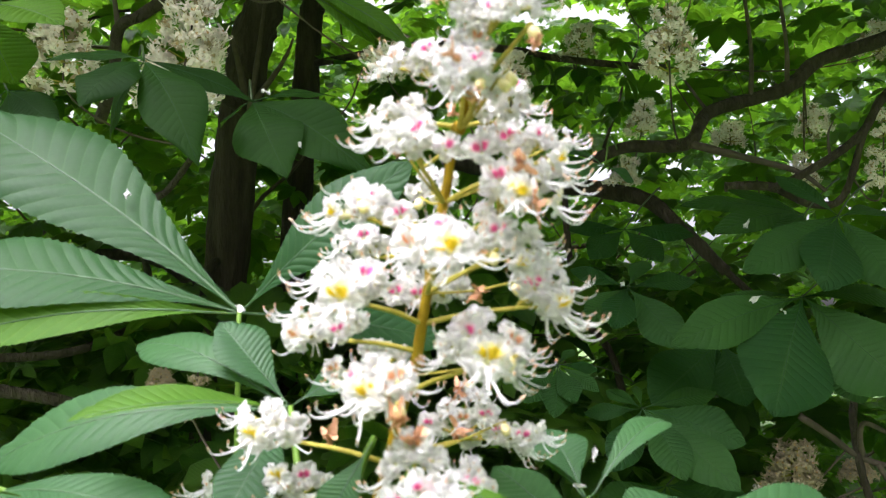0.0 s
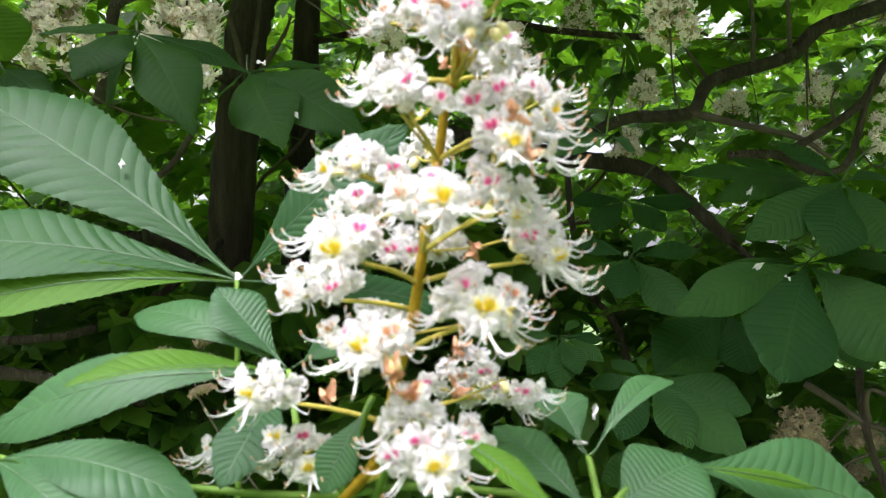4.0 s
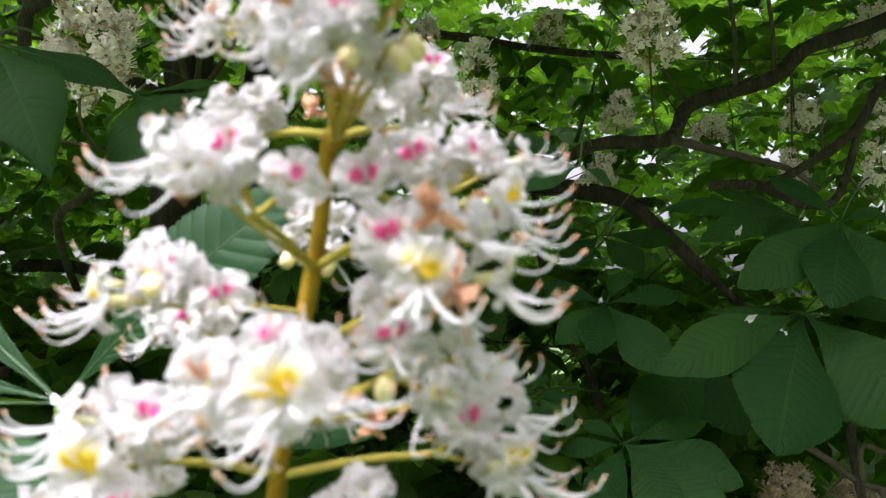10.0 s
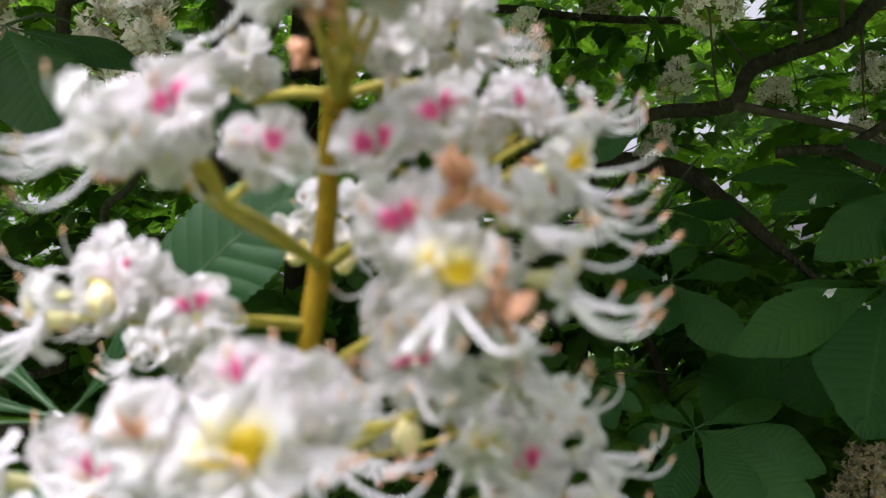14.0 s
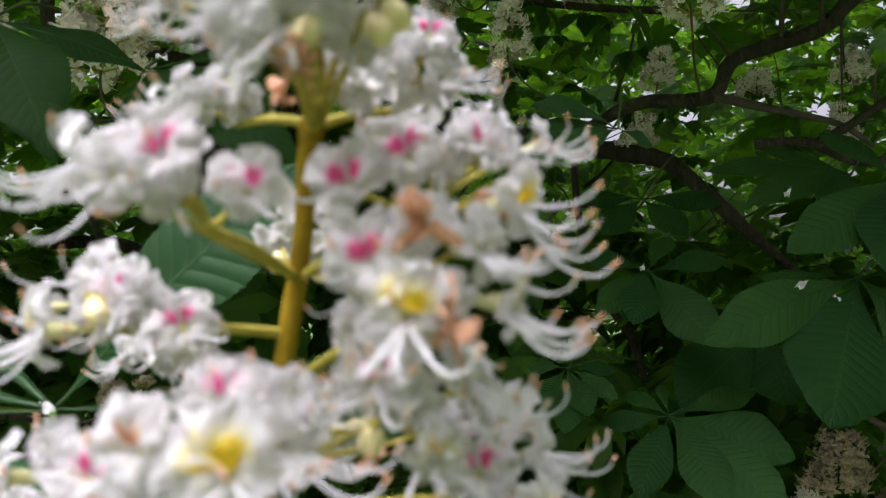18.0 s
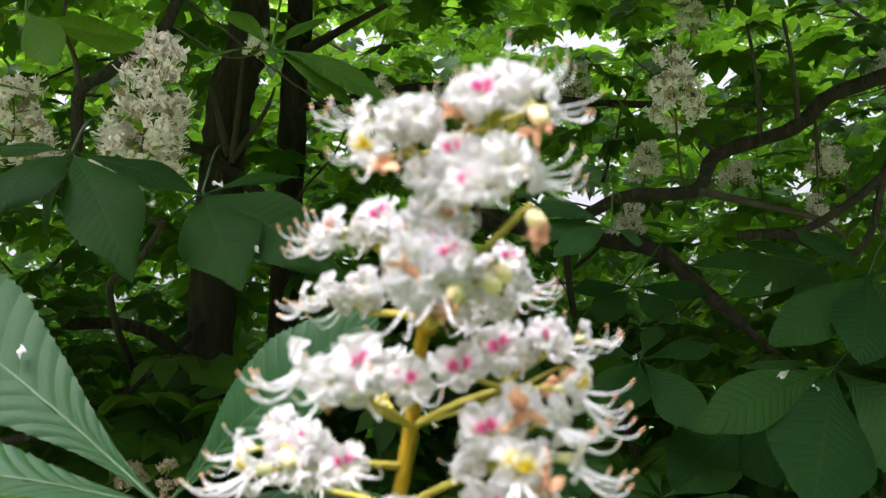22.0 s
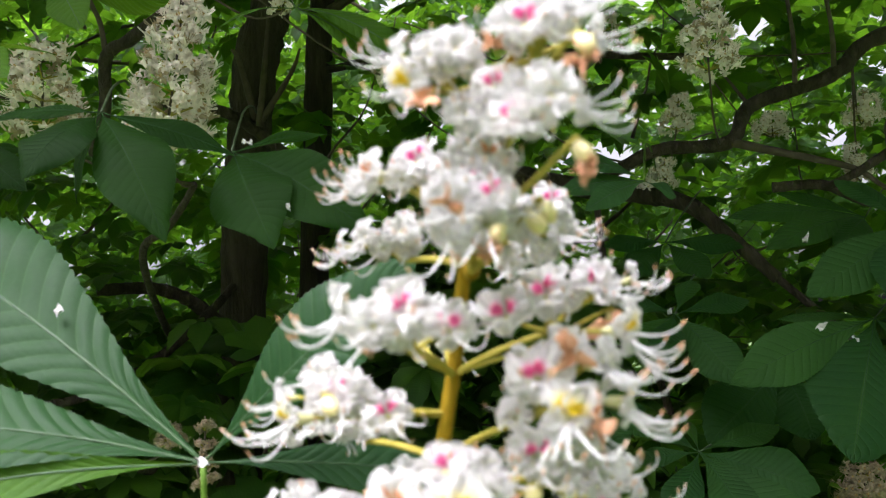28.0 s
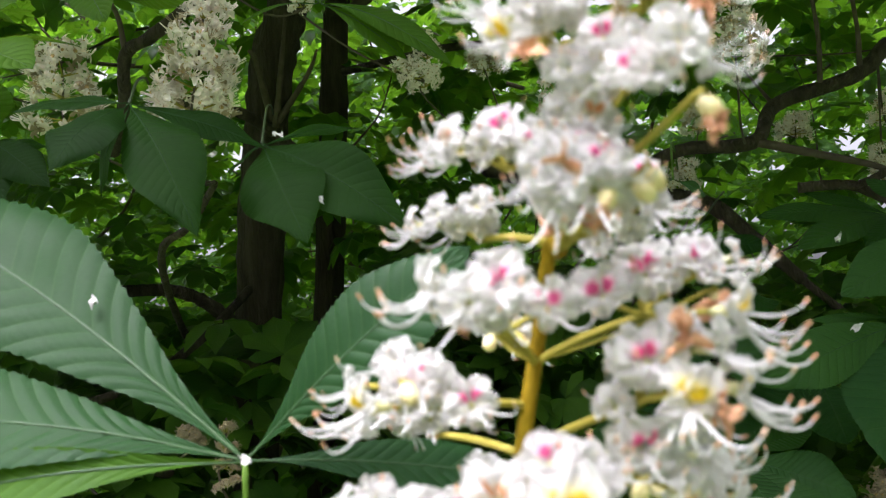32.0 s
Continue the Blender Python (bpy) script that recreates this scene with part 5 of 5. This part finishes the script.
far_blossom("faded flower spike behind the tip of the blossom", (0.1103, 1.3, 1.9739), (0.1136, 1.3, 2.0599), 0.0297, 23, share=0.8)
far_blossom("small white tuft before the trunk", (-0.1788, 1.1, 2.0723), (-0.1738, 1.1, 2.0983), 0.0135, 24, share=0.7)

# ---------------------------------------------------------------- foliage of the crown


def leaf_template(rows=4):
    """Palmate leaf of seven blades round the origin, in local xy with normal z, about 1 long."""
    V, F = [], []
    for k, (ang, ln) in enumerate(zip((-130, -88, -44, 0, 44, 88, 130), (0.55, 0.8, 0.95, 1.0, 0.95, 0.8, 0.55))):
        a = radians(ang)
        d, w = np.array((math.cos(a), math.sin(a), 0)), np.array((-math.sin(a), math.cos(a), 0))
        o = len(V)
        for i in range(rows + 1):
            u = i / rows
            h = ln * 0.245 * (0.08 + 0.92 * math.sin(0.5 * math.pi * min(1, u / 0.65)) ** 1.3) * (1 if u < 0.65 else max(0.02, 1 - ((u - 0.65) / 0.35) ** 2.4))
            z = 0.08 * u - 0.42 * ln * u * u
            for s in (-1, 0, 1):
                V.append(d * (ln * (0.04 + 0.96 * u)) + w * (h * s) + np.array((0, 0, z + 0.3 * h * abs(s))))
        for i in range(rows):
            for j in range(2):
                q = o + i * 3 + j
                F.append((q, q + 1, q + 4, q + 3))
    return np.array(V), np.array(F)


TV, TF = leaf_template()
TUV = np.array([(u, s) for _ in range(7) for u in np.linspace(0, 1, 5) for s in (-1, 0, 1)])


def foliage(name, label, count, place, size, seed, mat, spread=0.6):
    """Many palmate leaves as one mesh; place(rng) gives each hub or None."""
    rng = np.random.default_rng(seed)
    vs, fs = [], []
    got = 0
    while got < count:
        p = place(rng)
        if p is None:
            continue
        yaw = rng.uniform(0, 2 * math.pi)
        tilt = rng.normal(0.35, 0.35)
        tdir = rng.uniform(0, 2 * math.pi) if rng.random() < spread else rng.normal(-math.pi / 2, 0.6)
        axis = Vector((-math.sin(tdir), math.cos(tdir), 0))
        m = np.array(Matrix.Rotation(tilt, 3, axis) @ Matrix.Rotation(yaw, 3, "Z"))
        sc = size * rng.uniform(0.65, 1.25)
        v = TV.copy()
        v[:, 2] *= rng.uniform(0.3, 1.5)
        v += rng.normal(0, 0.012, v.shape)
        vs.append((v * sc) @ m.T + np.array(p))
        fs.append(TF + got * len(TV))
        got += 1
    verts, faces = np.concatenate(vs), np.concatenate(fs)
    me = bpy.data.meshes.new(name)
    me.vertices.add(len(verts))
    me.vertices.foreach_set("co", verts.astype(np.float32).ravel())
    me.loops.add(faces.size)
    me.loops.foreach_set("vertex_index", faces.astype(np.int32).ravel())
    me.polygons.add(len(faces))
    me.polygons.foreach_set("loop_start", np.arange(0, faces.size, 4, dtype=np.int32))
    me.polygons.foreach_set("use_smooth", np.ones(len(faces), bool))
    lay = me.uv_layers.new(name="UVMap")
    lay.data.foreach_set("uv", np.tile(TUV, (count, 1))[faces.ravel()].astype(np.float32).ravel())
    me.materials.append(mat)
    me.update()
    me.validate()
    return tagged(new(name, me), label, "foliage", kind="stuff")


def box_place(x0, x1, y0, y1, z0, z1, test=None):
    def f(rng):
        p = (rng.uniform(x0, x1), rng.uniform(y0, y1), rng.uniform(z0, z1))
        return p if test is None or test(p, rng) else None
    return f


def view_wedge(y0, y1, low, high, wide=0.62, test=None):
    """Hubs in a wedge fitted to the camera's view; low and high: its slopes."""
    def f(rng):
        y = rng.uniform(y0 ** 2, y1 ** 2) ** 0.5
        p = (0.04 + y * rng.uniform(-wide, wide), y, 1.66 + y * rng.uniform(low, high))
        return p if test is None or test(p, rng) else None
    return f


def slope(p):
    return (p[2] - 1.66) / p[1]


# gaps where the bright sky shows, set on the camera's lines of sight: slopes along x and z, and half-widths
HOLES = [
    (0.142, 0.186, 0.034), (0.152, 0.226, 0.008), (0.125, 0.382, 0.017), (0.163, 0.375, 0.015), (0.194, 0.365, 0.01), (0.436, 0.26, 0.012),
    (0.465, 0.294, 0.012), (0.298, 0.322, 0.01), (0.378, 0.197, 0.008), (-0.301, 0.235, 0.012), (-0.463, 0.299, 0.01), (-0.137, 0.406, 0.012),
    (-0.015, 0.357, 0.012), (-0.133, 0.355, 0.008), (-0.232, 0.384, 0.008), (-0.104, 0.407, 0.008), (0.072, 0.377, 0.01), (0.149, 0.188, 0.012),
    (0.384, 0.184, 0.01), (-0.29, 0.246, 0.008), (0.28, 0.357, 0.012), (0.311, 0.331, 0.01), (-0.176, 0.157, 0.006), (-0.284, 0.239, 0.012),
    (-0.261, 0.293, 0.008), (-0.422, 0.383, 0.008),
]


# small gaps low in the shade, set on the camera's lines of sight to the sunlit trees behind: slopes along x and z, and
# widths
GLINTS = [
    (0.125, -0.03, 0.017), (0.2, 0.075, 0.008), (0.283, 0.092, 0.014), (0.296, 0.087, 0.008), (0.33, 0.072, 0.01), (0.408, 0.021, 0.01),
    (0.376, -0.025, 0.009), (0.184, 0.088, 0.006), (0.248, 0.086, 0.006), (0.325, -0.111, 0.006), (0.184, 0.019, 0.005), (0.123, -0.024, 0.019),
    (0.204, 0.074, 0.009), (0.26, 0.105, 0.009), (0.379, -0.069, 0.011), (0.431, -0.086, 0.013), (0.369, 0.045, 0.01), (0.095, 0.097, 0.006),
    (0.449, 0.06, 0.013), (0.336, -0.06, 0.005), (-0.539, 0.153, 0.008), (-0.513, 0.12, 0.008), (-0.398, 0.115, 0.009), (-0.38, 0.09, 0.006),
    (-0.287, 0.087, 0.008), (-0.332, 0.144, 0.005),
    (0.445, -0.158, 0.019), (0.411, -0.178, 0.013), (0.446, -0.199, 0.014), (0.411, -0.145, 0.01),
]


def glint(p):
    sx, sz = (p[0] - 0.045) / (p[1] - 0.1), (p[2] - 1.67) / (p[1] - 0.1)
    reach = (0.034 if p[1] < 3.2 else 0.03) / p[1]
    return any(abs(sx - a) < 0.6 * w + reach and abs(sz - b) < 0.5 * w + reach for a, b, w in GLINTS)


def gap(p, r):
    """Keeps the leaves out of the gaps and a little thinner high in the crown."""
    sx, sz = (p[0] - 0.045) / (p[1] - 0.1), (p[2] - 1.67) / (p[1] - 0.1)
    reach = (0.02 if p[1] < 3.2 else 0.03 if p[1] < 8 else 0.06) / p[1]
    if any(abs(sx - a) < 0.6 * w + reach and abs(sz - b) < 0.45 * w + reach for a, b, w in HOLES) or (p[1] < 8 and glint(p)):
        return False
    return p[2] > 0.12 and r.random() < (1.0 if slope(p) < 0.12 else 0.95 if p[0] > 0 else 0.97)


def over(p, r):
    """Only above the camera's view, where the leaves stay unseen."""
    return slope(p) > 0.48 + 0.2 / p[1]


foliage("shade_foliage", "dark green chestnut leaves low in the shade", 760, view_wedge(1.3, 1.95, -0.3, 0.1, 0.62, lambda p, r: p[0] > -0.1 and slope(p) < 0.085 and not glint(p)), 0.07, 1, LEAF_SHADE)
foliage("shade_foliage", "dark green chestnut leaves behind the pleated leaves", 640, view_wedge(1.3, 2.1, -0.3, 0.12, 0.62, lambda p, r: p[0] < -0.05 and not glint(p) and (abs(p[0] / p[1] + 0.19) > 0.06 or slope(p) < 0.04)), 0.075, 2, LEAF_SHADE)
foliage("shade_foliage", "dark leaves among the boughs beside the trunks", 170, view_wedge(1.75, 2.6, -0.06, 0.3, 0.62, lambda p, r: p[0] < 0.05 and abs(p[0] / p[1] + 0.19) > 0.035 and not glint(p)), 0.07, 12, LEAF_FAR)
# unseen leaves, added to keep sky light off the right-hand leaves
foliage("overhead_foliage", "unseen leaves added to shade the right side of the crown", 60, box_place(0.2, 1.4, 0.35, 1.25, 2.1, 2.9, over), 0.13, 9, LEAF_FAR)
foliage("crown_foliage", "green chestnut leaves of the crown", 2300, view_wedge(1.9, 3.2, -0.3, 0.5, 0.66, gap), 0.075, 3, LEAF_FAR)
foliage("crown_foliage", "sunlit green chestnut leaves deep in the crown", 13000, view_wedge(3.2, 8, -0.26, 0.6, 0.75, gap), 0.095, 4, LEAF_FAR)
foliage("crown_foliage", "leaves that hang in the shade behind the boughs", 60, view_wedge(1.55, 1.95, 0.0, 0.36, 0.6, lambda p, r: p[0] > 0.12 and gap(p, r)), 0.06, 10, LEAF_FAR)
foliage("crown_foliage", "leaves on both sides of the chestnut crown", 700, box_place(-5, 5, 1.2, 8, 0.9, 5.5, lambda p, r: abs(p[0]) > 0.72 * p[1] + 0.25 and (p[0] / 5) ** 2 + ((p[1] - 4.5) / 4) ** 2 + ((p[2] - 2.8) / 2.8) ** 2 < 1), 0.2, 11, LEAF_FAR)
foliage("far_foliage", "leaves of the trees that stand behind", 9000, view_wedge(8, 16, -0.14, 0.5, 0.8, gap), 0.25, 6, LEAF_FAR)
# unseen canopy above the view, added to block sun and sky
foliage("overhead_foliage", "unseen leaves added close over the branches to shade them", 2400, box_place(-2.6, 2.6, 0.4, 2.4, 2.0, 4.2, over), 0.16, 7, LEAF_FAR)
foliage("overhead_foliage", "unseen high leaves added to shade the crown", 1100, box_place(-5, 5, 1.2, 8, 3.0, 7, over), 0.22, 5, LEAF_FAR)


def ring(rng):
    """Hubs of unseen leaves beside and behind the camera, added to dim low light."""
    a, r = rng.uniform(0, 2 * math.pi), rng.uniform(7.5, 11)
    if math.cos(a) > 0.45:
        return None
    return (r * math.sin(a), r * math.cos(a), rng.uniform(0.3, 6.0))


foliage("park_trees", "unseen ring of leaves added to block low sky light", 1500, ring, 0.55, 8, LEAF_FAR)


def twig_web(count, seed):
    """Thin bare twigs among the leaves of the crown, as one mesh."""
    rng = random.Random(seed)
    vs, fs = [], []
    for _ in range(count):
        y = rng.uniform(1.75, 5.0)
        p = Vector((0.04 + y * rng.uniform(-0.6, 0.6), y, 1.66 + y * rng.uniform(-0.15, 0.46)))
        d = Vector((rng.uniform(-1, 1), rng.uniform(-0.5, 0.5), rng.uniform(-0.15, 0.8))).normalized()
        L = rng.uniform(0.25, 0.8) * y / 2.5
        pts, q = [p], p
        for k in range(5):
            d = (d + Vector((rng.uniform(-0.4, 0.4), rng.uniform(-0.3, 0.3), rng.uniform(-0.25, 0.4)))).normalized()
            q = q + d * (L / 5)
            pts.append(q)
        r = rng.uniform(0.003, 0.0075) * y / 2.5
        c = spline(pts, 14)
        v, f = tube(c, [r * (1 - 0.75 * k / 13) * (1 + 0.25 * (rng.random() - 0.5)) for k in range(14)], 5)
        o = len(vs)
        vs += v
        fs += [tuple(i + o for i in t) for t in f]
    return mesh_of("crown_twigs", vs, fs, [TWIG])


tagged(new("crown_twigs", twig_web(95, 77)), "thin dark twigs crossing among the leaves", "twigs", kind="stuff")


def scrap_mesh(seed, size):
    """A small crumpled white petal."""
    rng = random.Random(seed)
    v, f = [], []
    for i in range(5):
        for j in range(4):
            u, s = i / 4 - 0.5, j / 3 - 0.5
            w = (0.62 + 0.38 * math.sin(seed + 5 * u)) * (1 - 1.7 * abs(u) ** 1.4)
            v.append((u * size * 0.8 + 0.1 * size * rng.uniform(-1, 1), s * size * 0.6 * w + 0.06 * size * rng.uniform(-1, 1), size * (0.18 * math.sin(7 * u + 5 * s) + 0.08 * rng.random() + 0.12)))
    for i in range(4):
        for j in range(3):
            k = i * 4 + j
            f.append((k, k + 1, k + 5, k + 4))
    return mesh_of("fallen_petal", v, f, [DROPPING])


def fallen(label, at, normal, size, seed):
    z = Vector(normal).normalized()
    ob = tagged(new("fallen_petal", scrap_mesh(seed, size)), label, "petal", "petals on the leaves")
    ob.matrix_world = Matrix.Translation(Vector(at) + z * 0.0006) @ z.to_track_quat("Z", "Y").to_matrix().to_4x4() @ Matrix.Rotation(seed * 1.7, 4, "Z")


fallen("white droppings dried on the pleated leaf", (-0.1223, 0.452, 1.7063), (0.13, -0.81, 0.57), 0.006, 1)
fallen("pale shrivelled petal stuck on a dark leaf", (-0.12, 0.585, 1.7883), (0.2, -0.97, 0.14), 0.006, 2)
fallen("pale petal lying on the drooping leaf", (-0.0672, 0.595, 1.761), (0.27, -0.95, 0.15), 0.005, 3)
fallen("white petal lying on the dark broad leaf", (0.3256, 0.96, 1.6658), (0.1, -0.9, 0.4), 0.016, 4)
fallen("small white petal at the joint of the leaf", (0.3513, 0.955, 1.6528), (0.1, -0.9, 0.4), 0.009, 5)
fallen("faded petal on the flat dark leaf", (0.3446, 1.03, 1.751), (0.1, -0.8, 0.6), 0.016, 6)
fallen("white petal caught on the leaf joint", (-0.0642, 0.432, 1.6494), (0.1, -0.8, 0.6), 0.006, 7)
fallen("white petal on the shaded leaf joint", (0.2047, 1.03, 1.6912), (0.1, -0.8, 0.6), 0.011, 8)
fallen("white petals caught above the drooping leaf", (-0.0938, 0.62, 1.8032), (0.1, -0.8, 0.6), 0.009, 9)
fallen("curled white petal on the young leaf", (0.0778, 0.365, 1.5898), (0.2, -0.9, 0.3), 0.006, 10)
fallen("long curled petal on the low leaf", (0.0707, 0.355, 1.5806), (0.2, -0.9, 0.3), 0.006, 11)
